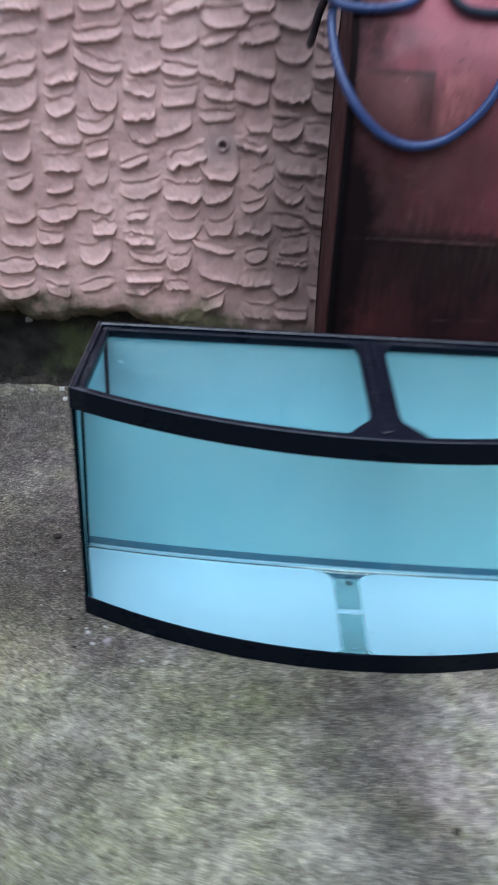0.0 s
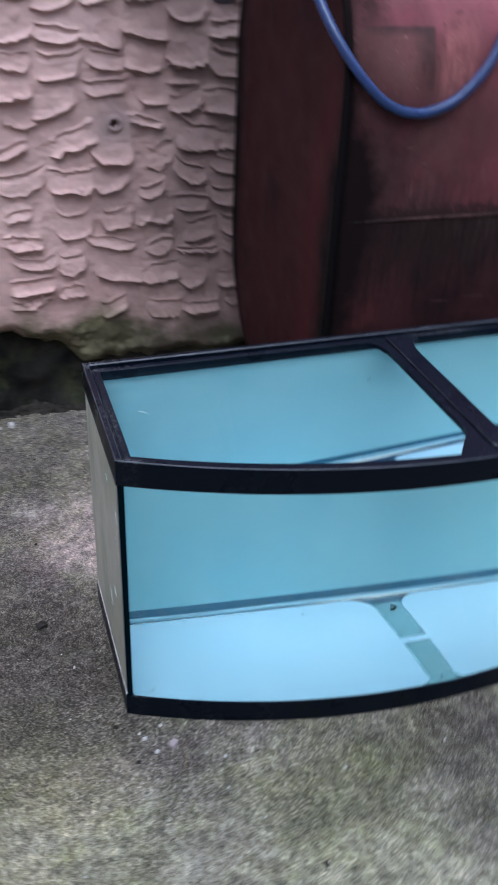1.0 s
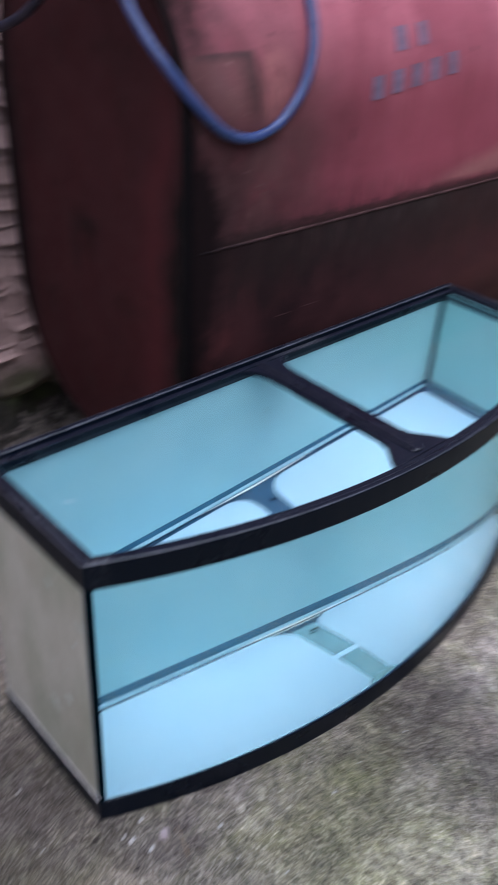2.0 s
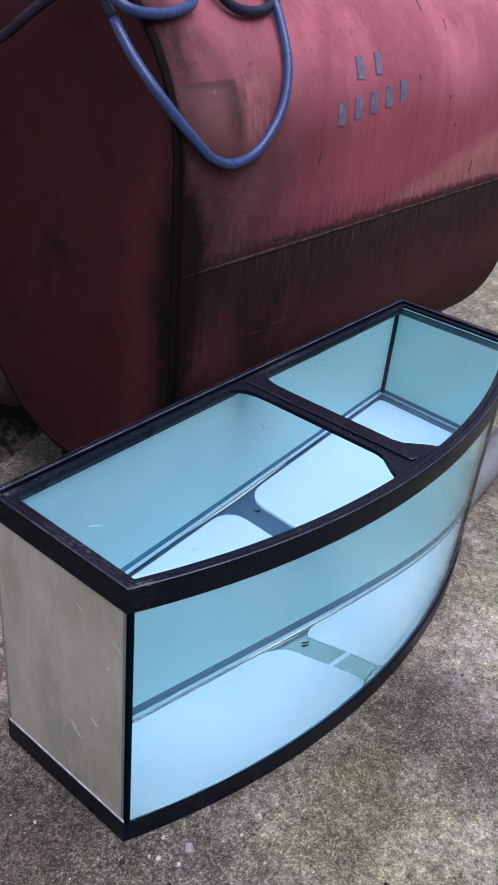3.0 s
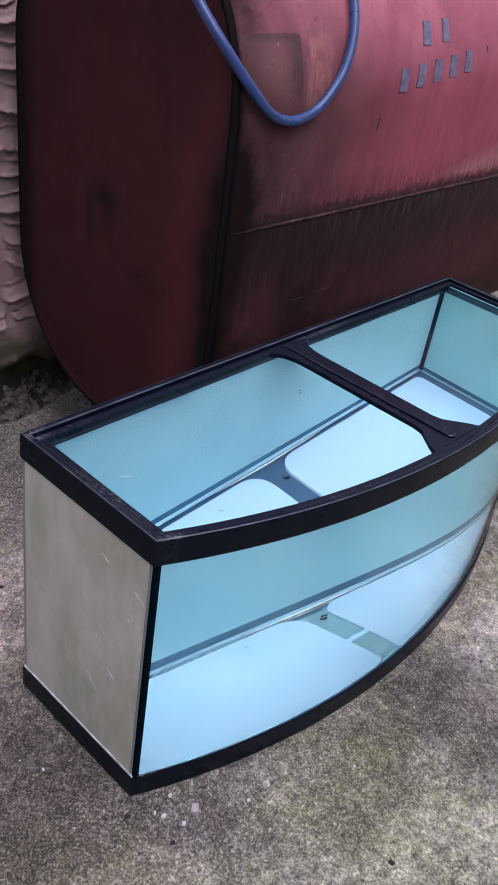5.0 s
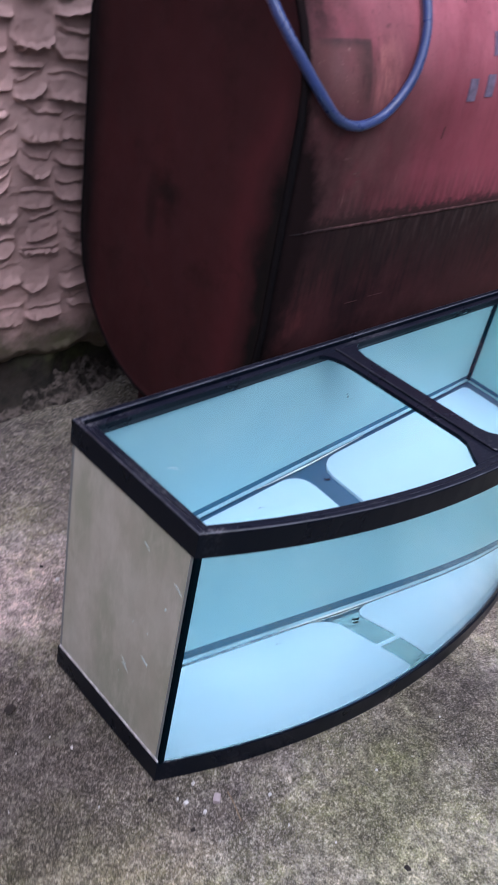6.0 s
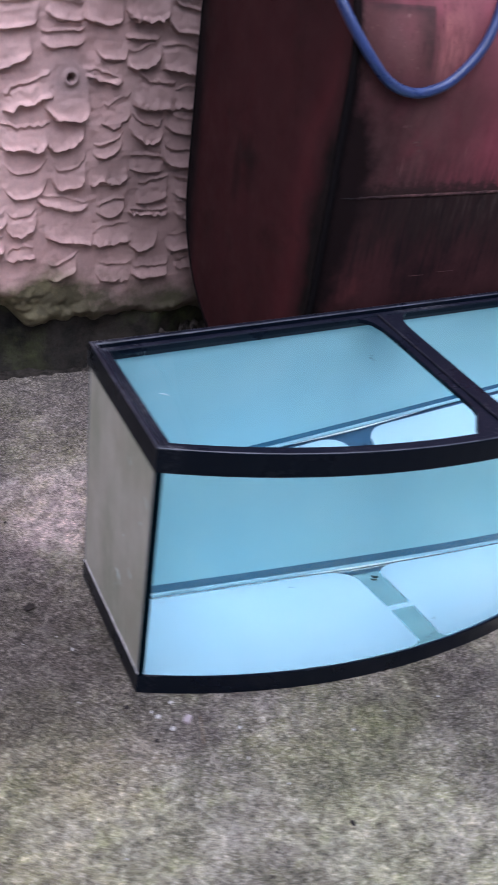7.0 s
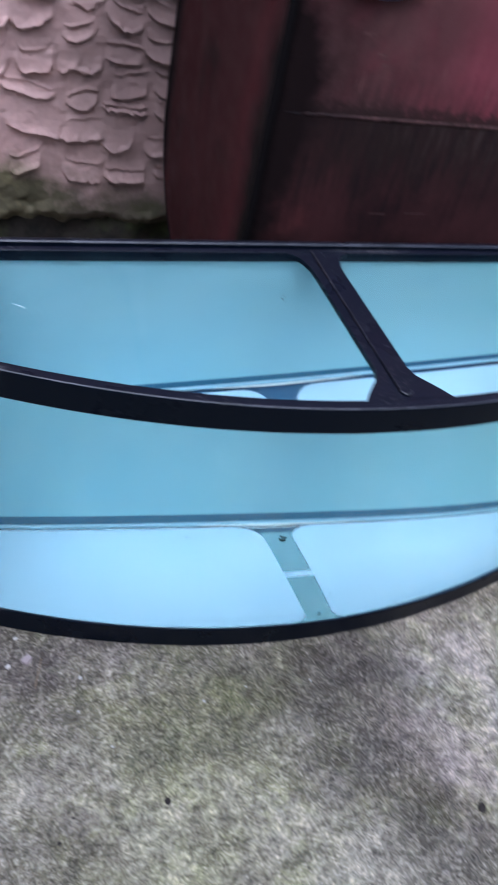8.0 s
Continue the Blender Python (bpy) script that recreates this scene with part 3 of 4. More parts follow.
def outer_paint():
    m = material("beige_brushed_paint", (0.5, 0.47, 0.4), 0.5)
    k = Nodes(m)
    c = k.mix(k.ramp(k.noise(5, 5, 0.6), 0.35, 0.7), (0.44, 0.42, 0.33), (0.60, 0.59, 0.51))
    c = k.mix(k.ramp(k.noise(11, 4, 0.6, k.mapped(scale=(1, 1, 0.4), loc=(1, 5, 2))), 0.42, 0.62, 0, 0.8), c, (0.36, 0.375, 0.275))
    brush = k.noise(18, 6, 0.7, k.mapped(scale=(1, 1, 0.35), rot=(0.6, 0, 0), loc=(2, 7, 1)))
    c = k.mix(k.ramp(brush, 0.50, 0.68, 0, 0.5), c, (0.68, 0.65, 0.58))
    c = k.mix(k.ramp(brush, 0.44, 0.30, 0, 0.4), c, (0.37, 0.335, 0.265))
    k.done(c, None, k.bump(k.noise(25, 4, 0.6), 0.15, 0.002))
    return m


def clear_water():
    m = material("clear_water", (0.97, 0.995, 1.0), 0.0)
    b = m.node_tree.nodes["Principled BSDF"]
    b.inputs["Transmission Weight"].default_value, b.inputs["IOR"].default_value = 1.0, 1.333
    return m


def pane_glass():
    m = bpy.data.materials.new("thin_clear_glass")
    m.use_nodes = True
    n, l = m.node_tree.nodes, m.node_tree.links
    n.remove(n["Principled BSDF"])
    clear, gloss, mixer = n.new("ShaderNodeBsdfTransparent"), n.new("ShaderNodeBsdfGlossy"), n.new("ShaderNodeMixShader")
    facing, power, scale = n.new("ShaderNodeLayerWeight"), n.new("ShaderNodeMath"), n.new("ShaderNodeMapRange")
    clear.inputs["Color"].default_value = (0.97, 0.995, 0.99, 1)
    gloss.inputs["Roughness"].default_value, facing.inputs["Blend"].default_value = 0.01, 0.5
    power.operation, power.inputs[1].default_value = "POWER", 6.5
    scale.inputs["To Min"].default_value, scale.inputs["To Max"].default_value = 0.03, 0.5
    l.new(facing.outputs["Facing"], power.inputs[0]), l.new(power.outputs[0], scale.inputs["Value"])
    l.new(scale.outputs["Result"], mixer.inputs[0]), l.new(clear.outputs[0], mixer.inputs[1]), l.new(gloss.outputs[0], mixer.inputs[2])
    l.new(mixer.outputs[0], n["Material Output"].inputs["Surface"])
    return m


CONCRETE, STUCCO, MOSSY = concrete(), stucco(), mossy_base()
RED, CAP, LIP = tank_paint(), cap_paint(), lip_paint()
BLACK, EDGE_HIGHLIGHT = trim_plastic(), edge_highlight()
BLUE_IN = inner_paint("teal_painted_glass", (0.275, 0.525, 0.588), (0.335, 0.588, 0.636), (0.335, 0.585, 0.580))
TURQUOISE_IN = inner_paint("turquoise_painted_glass", (0.30, 0.60, 0.62), (0.35, 0.65, 0.66), (0.34, 0.62, 0.60))
FLOOR_IN = inner_paint("pale_blue_painted_floor", (0.49, 0.715, 0.845), (0.54, 0.755, 0.865), (0.49, 0.70, 0.82))
BEIGE, WATER, GLASS = outer_paint(), clear_water(), pane_glass()
# teal in this black seal stands in for scatter in the water
SUNK_SEAL = material("black_silicone_under_water", (0.003, 0.026, 0.040), 0.9, spec=0.0)
SEAL = material("black_silicone", (0.003, 0.008, 0.012), 0.9, spec=0.0)
BEAD = material("clear_silicone_bead", (0.34, 0.58, 0.68), 0.12)
BAND = material("trim_seen_through_glass", (0.044, 0.138, 0.215), 0.25)
RIM_BAND = material("rim_seen_through_glass", (0.016, 0.048, 0.064), 0.3)
EDGE = material("bare_glass_edge", (0.22, 0.235, 0.23), 0.3)
BEAD_GLINT = material("pale_glint", (0.86, 0.95, 0.90), 0.15)
# black tray coloured blue for the haze of water and glass over it
TRAY = material("hazy_slate_base_plastic", (0.026, 0.082, 0.158), 0.45)
WHITE_SEAL = speckled("white_sealant", (0.62, 0.60, 0.60), 0.45, 0.6, 60)
PALE = material("bare_pale_blue_mark", (0.56, 0.70, 0.72), 0.5)
HOSE = speckled("blue_rubber_hose", (0.034, 0.054, 0.158), 0.2, 0.32, 30, 0.05)
LETTER = speckled("worn_blue_stencil_paint", (0.15, 0.115, 0.17), 0.35, 0.7, 60)
DARK_HOSE = speckled("dark_blue_hose", (0.014, 0.017, 0.034), 0.45, 0.5, 22, 0.1, 0.3)
RUST = weld_rust()
SCRAPE = speckled("bare_scraped_metal", (0.105, 0.050, 0.048), 0.45, 0.8, 140, 0.0, 0.1)
DARKMARK = speckled("dark_chip", (0.03, 0.018, 0.016), 0.4, 0.8, 120)
PVC = speckled("weathered_grey_pipe", (0.19, 0.195, 0.20), 0.2, 0.5, 14, 0.1)
CHIP = speckled("pale_mortar_chip", (0.64, 0.60, 0.57), 0.2, 0.9, 80, 0.5)
PINKCHIP = speckled("pink_mortar_chunk", (0.38, 0.31, 0.31), 0.2, 0.9, 80, 0.5)
BROWN = speckled("dark_leaf_scrap", (0.020, 0.013, 0.010), 0.4, 0.8, 80, 0.3)
TWIG = speckled("dry_stalk", (0.22, 0.15, 0.09), 0.3, 0.8, 80)
GRIT = speckled("grey_grit_in_water", (0.16, 0.21, 0.24), 0.4, 0.9, 200)
FIBRE = material("pale_fibre", (0.55, 0.70, 0.74), 0.6)
SOIL = soil()
YARD = speckled("grey_rendered_wall", (0.32, 0.31, 0.30), 0.15, 0.9, 5, 0.4)


# ---- mesh helpers ----
def mesh_of(name, verts, faces, mat, smooth=False):
    me = bpy.data.meshes.new(name)
    me.from_pydata([tuple(v) for v in verts], [], [tuple(f) for f in faces])
    me.materials.append(mat)
    if smooth:
        me.shade_smooth()
    me.update()
    return me


def part(name, bm, mat, parent=None, label="", smooth=False):
    me = bpy.data.meshes.new(name)
    bmesh.ops.recalc_face_normals(bm, faces=bm.faces[:])
    bm.to_mesh(me)
    bm.free()
    me.materials.append(mat)
    if smooth:
        me.shade_smooth()
    ob = new(name, me)
    ob.parent = parent
    return tagged(ob, label)


def box(x0, x1, y0, y1, z0, z1, bevel=0.0, seg=2):
    bm = bmesh.new()
    bmesh.ops.create_cube(bm, size=1.0)
    for v in bm.verts:
        v.co = ((x0 + x1) / 2 + v.co.x * (x1 - x0), (y0 + y1) / 2 + v.co.y * (y1 - y0), (z0 + z1) / 2 + v.co.z * (z1 - z0))
    if bevel:
        bmesh.ops.bevel(bm, geom=bm.edges[:], offset=bevel, segments=seg, affect="EDGES", profile=0.5)
    return bm


def prism(loop, z0, z1):
    """A solid that stands on a closed plan."""
    bm = bmesh.new()
    a = [bm.verts.new((x, y, z0)) for x, y in loop]
    b = [bm.verts.new((x, y, z1)) for x, y in loop]
    bm.faces.new(a), bm.faces.new(b)
    for i in range(len(loop)):
        j = (i + 1) % len(loop)
        bm.faces.new((a[i], a[j], b[j], b[i]))
    return bm


def smooth_path(points, steps=10):
    """Catmull-Rom through the points."""
    p = [Vector(q) for q in points]
    p = [2 * p[0] - p[1]] + p + [2 * p[-1] - p[-2]]
    out = []
    for i in range(1, len(p) - 2):
        for k in range(steps):
            t = k / steps
            a, b, c, d = p[i - 1:i + 3]
            out.append(0.5 * (2 * b + (c - a) * t + (2 * a - 5 * b + 4 * c - d) * t * t + (3 * b - a - 3 * c + d) * t ** 3))
    return out + [p[-2]]


def tube(points, radius, sides=12, caps=True):
    bm = bmesh.new()
    rings, up = [], Vector((0.13, 0.21, 0.97))
    for i, p in enumerate(points):
        d = (points[min(i + 1, len(points) - 1)] - points[max(i - 1, 0)]).normalized()
        u = (up - d * up.dot(d)).normalized()
        up = u
        w = d.cross(u)
        r = radius(i / (len(points) - 1)) if callable(radius) else radius
        rings.append([bm.verts.new(p + r * (math.cos(2 * math.pi * k / sides) * u + math.sin(2 * math.pi * k / sides) * w)) for k in range(sides)])
    for a, b in zip(rings, rings[1:]):
        for k in range(sides):
            bm.faces.new((a[k], a[(k + 1) % sides], b[(k + 1) % sides], b[k]))
    if caps:
        bm.faces.new(rings[0]), bm.faces.new(rings[-1])
    return bm


def empty(name, m, label, category, group="", kind=""):
    ob = new(name)
    ob.empty_display_size = 0.1
    ob.matrix_world = m
    return tagged(ob, label, category, group, kind)


rng = np.random.default_rng(7)


def grid_noise(x, y, cell, seed):
    """Smooth value noise in -1..1 on arrays."""
    g = np.random.default_rng(seed).uniform(-1, 1, (64, 64))
    u, v = x / cell, y / cell
    i, j = np.floor(u).astype(int), np.floor(v).astype(int)
    fu, fv = u - i, v - j
    fu, fv = fu * fu * (3 - 2 * fu), fv * fv * (3 - 2 * fv)
    q = lambda a, b: g[a % 64, b % 64]
    return (q(i, j) * (1 - fu) + q(i + 1, j) * fu) * (1 - fv) + (q(i, j + 1) * (1 - fu) + q(i + 1, j + 1) * fu) * fv


def sheet(name, P, mat, smooth=True):
    """A mesh from a grid of points, rows by columns."""
    r, c = P.shape[:2]
    k = np.arange(r * c).reshape(r, c)
    f = np.stack([k[:-1, :-1], k[:-1, 1:], k[1:, 1:], k[1:, :-1]], -1).reshape(-1, 4)
    return mesh_of(name, P.reshape(-1, 3).tolist(), f.tolist(), mat, smooth)


# ---- ground ----
gx = np.concatenate([[-30, -12, -5, -3, -2, -1.5], np.arange(-1.2, 2.41, 0.02), [2.7, 3.2, 4, 5, 8, 14, 30]])
gy = np.concatenate([[-30, -12, -5, -2, -0.5, 0.2], np.arange(0.6, 2.87, 0.02), [3.0, 4, 8, 30]])
GX, GY = np.meshgrid(gx, gy)
GZ = 0.0012 * grid_noise(GX, GY, 0.05, 1) + 0.002 * grid_noise(GX, GY, 0.17, 2) - 0.002
GZ = np.where((GX > -0.05) & (GX < 1.3) & (GY > 1.4) & (GY < 2.0), np.minimum(GZ, 0.0), GZ)
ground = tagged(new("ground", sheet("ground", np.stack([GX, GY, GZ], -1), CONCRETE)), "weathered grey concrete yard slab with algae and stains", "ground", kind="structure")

# ---- stucco wall ----
wall_north = tagged(part("wall_north", box(-3.0, 4.6, 2.86, 3.06, 0.0, 2.0), YARD), "masonry wall with pink trowelled stucco over a dark mossy base", "wall", kind="structure")
sx = np.concatenate([np.arange(-0.75, 0.80, 0.003)])
sv = np.linspace(0, 1, 430)
SX, SV = np.meshgrid(sx, sv)
zb = np.interp(SX, [-0.5, -0.06, 0.06, 0.13, 0.28, 0.42, 0.57], [0.232, 0.236, 0.190, 0.146, 0.132, 0.134, 0.116]) + 0.022 * grid_noise(SX, SX * 0 + 0.3, 0.07, 11) + 0.015 * grid_noise(SX, SX * 0 + 1.3, 0.16, 12) + 0.005 * grid_noise(SX, SX * 0 + 2.3, 0.015, 13)
SZ = zb + SV * (1.42 - zb)
H = np.zeros_like(SX)
rag = 0.0030 * grid_noise(SX, SZ, 0.010, 21) + 0.004 * grid_noise(SX, SZ, 0.03, 22)
warp = 0.018 * grid_noise(SX, SZ, 0.15, 23)
# dabs of the trowel in upright columns: where each column stands, and the heights of its lips
COLUMNS = [
    (-0.361, (1.142, 1.080, 0.972, 0.883, 0.829, 0.745, 0.659, 0.557, 0.483, 0.399, 0.316)),
    (-0.246, (1.123, 1.039, 0.962, 0.875, 0.805, 0.713, 0.650, 0.566, 0.496, 0.418, 0.328)),
    (-0.120, (1.147, 1.070, 0.996, 0.895, 0.830, 0.762, 0.680, 0.595, 0.531, 0.437, 0.348)),
    (0.006, (1.089, 0.996, 0.938, 0.869, 0.806, 0.735, 0.644, 0.576, 0.509, 0.451, 0.384, 0.343)),
    (0.120, (1.153, 1.062, 0.993, 0.908, 0.834, 0.746, 0.643, 0.523, 0.431, 0.357)),
    (0.229, (1.122, 1.080, 0.987, 0.931, 0.873, 0.717, 0.639, 0.543, 0.490, 0.392, 0.297)),
    (0.338, (1.001, 0.923, 0.849, 0.800, 0.696, 0.617, 0.547, 0.457, 0.377, 0.268)),
    (0.446, (1.130, 1.041, 0.932, 0.889, 0.830, 0.733, 0.651, 0.569, 0.488, 0.448, 0.359, 0.272)),
]
for x in (-0.82, -0.705, -0.59, -0.475, 0.545, 0.66, 0.775):
    COLUMNS.append((x, tuple(np.cumsum(rng.uniform(0.055, 0.095, 17)) + 0.19)))
for x, lips in COLUMNS:
    lips = sorted(lips)
    lips += list(np.arange(lips[-1] + 0.08, 1.40, 0.08))
    for lip, above in zip(lips, lips[1:] + [lips[-1] + 0.08]):
        gap = min(above - lip, 0.115)
        w, h, t = 0.106 * rng.uniform(0.72, 1.22), max(gap * rng.uniform(0.85, 1.15), 0.045), rng.uniform(0.007, 0.0155)
        xc, bend, lean = x + (0.035 - 0.2 * x) * (lip - 0.75) + rng.uniform(-0.017, 0.017), rng.uniform(0.0, 0.42), rng.uniform(-0.24, 0.30)
        torn, sharp, power = rng.choice([0.5, 0.9, 1.8]), rng.uniform(2.5, 8.0), rng.uniform(1.8, 5.0)
        u = (SX + warp - xc) / (w / 2)
        edge = lip + h * bend * (np.abs(u) ** power - 0.2) + lean * (SX - xc) + rag * torn + 0.3 * warp
        d = SZ - edge
        v = np.clip(1 - d / h, 0, 1)
        inside = (np.abs(u) < 1) & (d > 0) & (d < h)
        side = np.clip((1 - np.abs(u) ** sharp) * 1.5, 0, 1)
        tilt = 0.02 + 0.98 * v ** rng.uniform(1.7, 3.8)
        dish = 1 - rng.uniform(0.1, 0.4) * (1 - u ** 2) * np.clip(1 - np.abs(v - 0.62) / 0.34, 0, 1)
        curl = 1 + rng.uniform(0.05, 0.6) * np.exp(-((d - 0.004) / 0.006) ** 2)
        top = t * tilt * dish * curl * side * np.clip(d / 0.0022, 0, 1)
        if rng.random() < 0.6:
            bow = d - h * (rng.uniform(0.45, 0.80) - rng.uniform(-0.1, 0.30) * u ** 2) - 0.25 * lean * (SX - xc)
            top = top + rng.uniform(0.003, 0.007) * np.exp(-(bow / 0.0026) ** 2) * side - 0.003 * np.exp(-((bow + 0.009) / 0.006) ** 2) * side
        if rng.random() < 0.3:
            top = top + 0.0004 * np.sin(d * rng.uniform(500, 1000) + 3 * u) * side * v
        H = np.where(inside, np.maximum(H, top), H)
H += 0.0022 * grid_noise(SX, SZ, 0.03, 31) + 0.0006 * grid_noise(SX * 0.35, SZ, 0.008, 32) + 0.005 * grid_noise(SX, SZ, 0.22, 33) + 0.0011 * grid_noise(SX, SZ, 0.011, 38)
# soft mossy lumps at the foot of the coat
foot = np.clip((0.270 - 0.10 * np.clip((SX - 0.22) / 0.12, 0, 1) - SZ + 0.03 * grid_noise(SX, SX * 0 + 5.3, 0.11, 34)) / 0.045, 0, 1)
H += foot * (0.018 * grid_noise(SX, SZ, 0.095, 39) + 0.008 * grid_noise(SX, SZ, 0.040, 35) + 0.010 * grid_noise(SX, SZ, 0.075, 36) + 0.004 * grid_noise(SX, SZ, 0.014, 37))
knot = np.hypot(SX - 0.243, SZ - 0.806)
H = np.where(knot < 0.034, 0.3 * H + 0.003, H) + 0.006 * np.exp(-((knot - 0.014) / 0.006) ** 2) - 0.026 * np.clip(1 - (knot / 0.0105) ** 4, 0, 1)
H = np.where(H > 0, H * 0.98, H)
tuck = 0.045 * np.clip(1 - (SZ - zb) / 0.05, 0, 1) ** 1.6
P = np.stack([SX, 2.785 - H + tuck, SZ], -1)
back = P[:1].copy()
back[..., 1], back[..., 2] = 2.862, back[..., 2] + 0.004
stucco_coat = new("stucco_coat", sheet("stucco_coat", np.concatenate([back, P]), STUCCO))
stucco_coat.parent = wall_north
tagged(stucco_coat, "pink stucco pulled into overlapping scale-like dabs, mossy at its lower edge")
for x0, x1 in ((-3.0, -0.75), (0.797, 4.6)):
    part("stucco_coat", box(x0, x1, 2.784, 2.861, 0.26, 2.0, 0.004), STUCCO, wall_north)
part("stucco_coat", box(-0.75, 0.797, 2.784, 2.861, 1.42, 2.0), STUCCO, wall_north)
fx, fz = np.meshgrid(np.arange(-1.6, 1.6, 0.012), np.linspace(-0.02, 0.34, 32))
fy = 2.845 + 0.012 * grid_noise(fx, fz, 0.05, 41) + 0.012 * grid_noise(fx, fz, 0.13, 42) - 0.02 * np.clip(1 - fz / 0.08, 0, 1)
fy -= 0.038 * np.clip((fx - 0.10) / 0.12, 0, 1) * np.clip((0.62 - fx) / 0.1, 0, 1)
foundation = new("foundation", sheet("foundation", np.stack([fx, fy, fz], -1), MOSSY))
foundation.parent = wall_north
tagged(foundation, "damp blackened foundation with moss")

# ---- unseen plain walls, added to close the yard and shape its light ----
for nm, b in (("wall_south", (-3.0, 4.6, -2.6, -2.4, 0, 4.2)), ("wall_west", (-3.2, -3.0, -2.6, 3.06, 0, 2.4)), ("wall_east", (4.6, 4.8, -2.6, 3.06, 0, 0.8))):
    tagged(part(nm, box(*b), YARD), "plain grey wall, unseen, added to shape the light", "wall", kind="structure")

# ---- oil tank: local x along it from the end cap, y into it from its front, z up ----
R, ZC, HF, LONG = 0.343, 0.765, 0.216, 1.52
oil_tank = empty("oil_tank", pose(0.497, 2.051, -0.004, 0, 0, -4.2), "faded grimy red steel heating oil tank beside the stucco wall", "oil tank")


def tank_section(inset=0.0, n=20):
    """The outline of the tank across its length: (y, z) round."""
    r, out = R - inset, []
    for i in range(n + 1):
        a = math.pi * i / n
        out.append((R - r * math.cos(a), ZC + HF + r * math.sin(a)))
    for i in range(n + 1):
        a = math.pi * i / n
        out.append((R + r * math.cos(a), ZC - HF - r * math.sin(a)))
    return out


def tank_skin(z, off=0.0):
    """Depth of the tank's front at a height."""
    d = max(abs(z - ZC) - HF, 0.0)
    r = R + off
    return R - math.sqrt(max(r * r - d * d, 0))


def lengthwise(stations, mat, name, label="", dents=0.0, n=20):
    bm = bmesh.new()
    rings = []
    for x, ins in stations:
        ring = []
        for y, z in tank_section(ins, n):
            hit = max(0.0, 1 - abs(x - 0.10) / 0.16) * max(0.0, 1 - abs(z - 1.16) / 0.14) if y < R else 0.0
            w = dents * (0.0012 * noise.noise(Vector((x * 5, y * 5, z * 5))) + 0.016 * hit * (noise.noise(Vector((x * 13, y * 13, z * 16 + 3))) - 0.35))
            a = Vector((y - R, z - min(max(z, ZC - HF), ZC + HF)))
            a = a.normalized() * w if a.length else a
            ring.append(bm.verts.new((x, y + a.x, z + a.y)))
        rings.append(ring)
    for a, b in zip(rings, rings[1:]):
        for i in range(len(a)):
            j = (i + 1) % len(a)
            if a[i].co != a[j].co:
                bm.faces.new((a[i], a[j], b[j], b[i]))
    if stations[-1][1] > 0.3:
        bm.faces.new(rings[-1])
    return part(name, bm, mat, oil_tank, label, True)


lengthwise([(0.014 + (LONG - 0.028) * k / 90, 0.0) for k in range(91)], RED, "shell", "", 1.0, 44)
for x0, sgn in ((0.0, 1), (LONG, -1)):
    lengthwise([(x0 + 0.0030 * sgn, 0.0110), (x0 + 0.0008 * sgn, 0.0055), (x0 + 0.0010 * sgn, 0.0028), (x0 + 0.0025 * sgn, 0.0012), (x0 + 0.0060 * sgn, 0.0004), (x0 + 0.0145 * sgn, 0.0003), (x0 + 0.015 * sgn, 0.002)], LIP, "end_lip", "sooty black rolled end lip")
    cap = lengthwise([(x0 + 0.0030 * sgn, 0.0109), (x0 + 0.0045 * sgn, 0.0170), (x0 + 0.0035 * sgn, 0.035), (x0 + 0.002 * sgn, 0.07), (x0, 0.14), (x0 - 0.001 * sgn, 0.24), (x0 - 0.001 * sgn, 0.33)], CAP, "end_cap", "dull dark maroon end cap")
bead = []
for k in range(261):
    x = 0.020 + (LONG - 0.024) * k / 260
    bead.append(Vector((x, 0.0014 + 0.0022 * max(0.0, 1 - k / 18) + 0.0012 * noise.noise(Vector((x * 70, 1, 2))), 0.768 + 0.0014 * noise.noise(Vector((x * 45, 5, 1))))))
part("weld_seam", tube(bead, lambda u: 0.0040 + 0.0012 * noise.noise(Vector((u * 150, 3, 7))), 8), RUST, oil_tank, "lumpy rusty horizontal weld seam", True)
for x in (0.16, LONG - 0.16):
    for y in (0.13, 2 * R - 0.13):
        part("leg", tube([Vector((x, y, 0.0)), Vector((x, y, 0.2)), Vector((x, y, 0.30))], 0.021, 14), CAP, oil_tank, "", True)


def on_tank(x0, x1, z0, z1, slant=0.0, off=0.0020):
    """A thin sheet that follows the tank's front."""
    bm = bmesh.new()
    n = 6
    rows = []
    for k in range(n + 1):
        z = z0 + (z1 - z0) * k / n
        s = slant * k / n
        rows.append([bm.verts.new((x + s, tank_skin(z, o), z)) for x, o in ((x0, -0.002), (x0, off), (x1, off), (x1, -0.002))])
    for a, b in zip(rows, rows[1:]):
        for i in range(3):
            bm.faces.new((a[i], a[i + 1], b[i + 1], b[i]))
    return bm


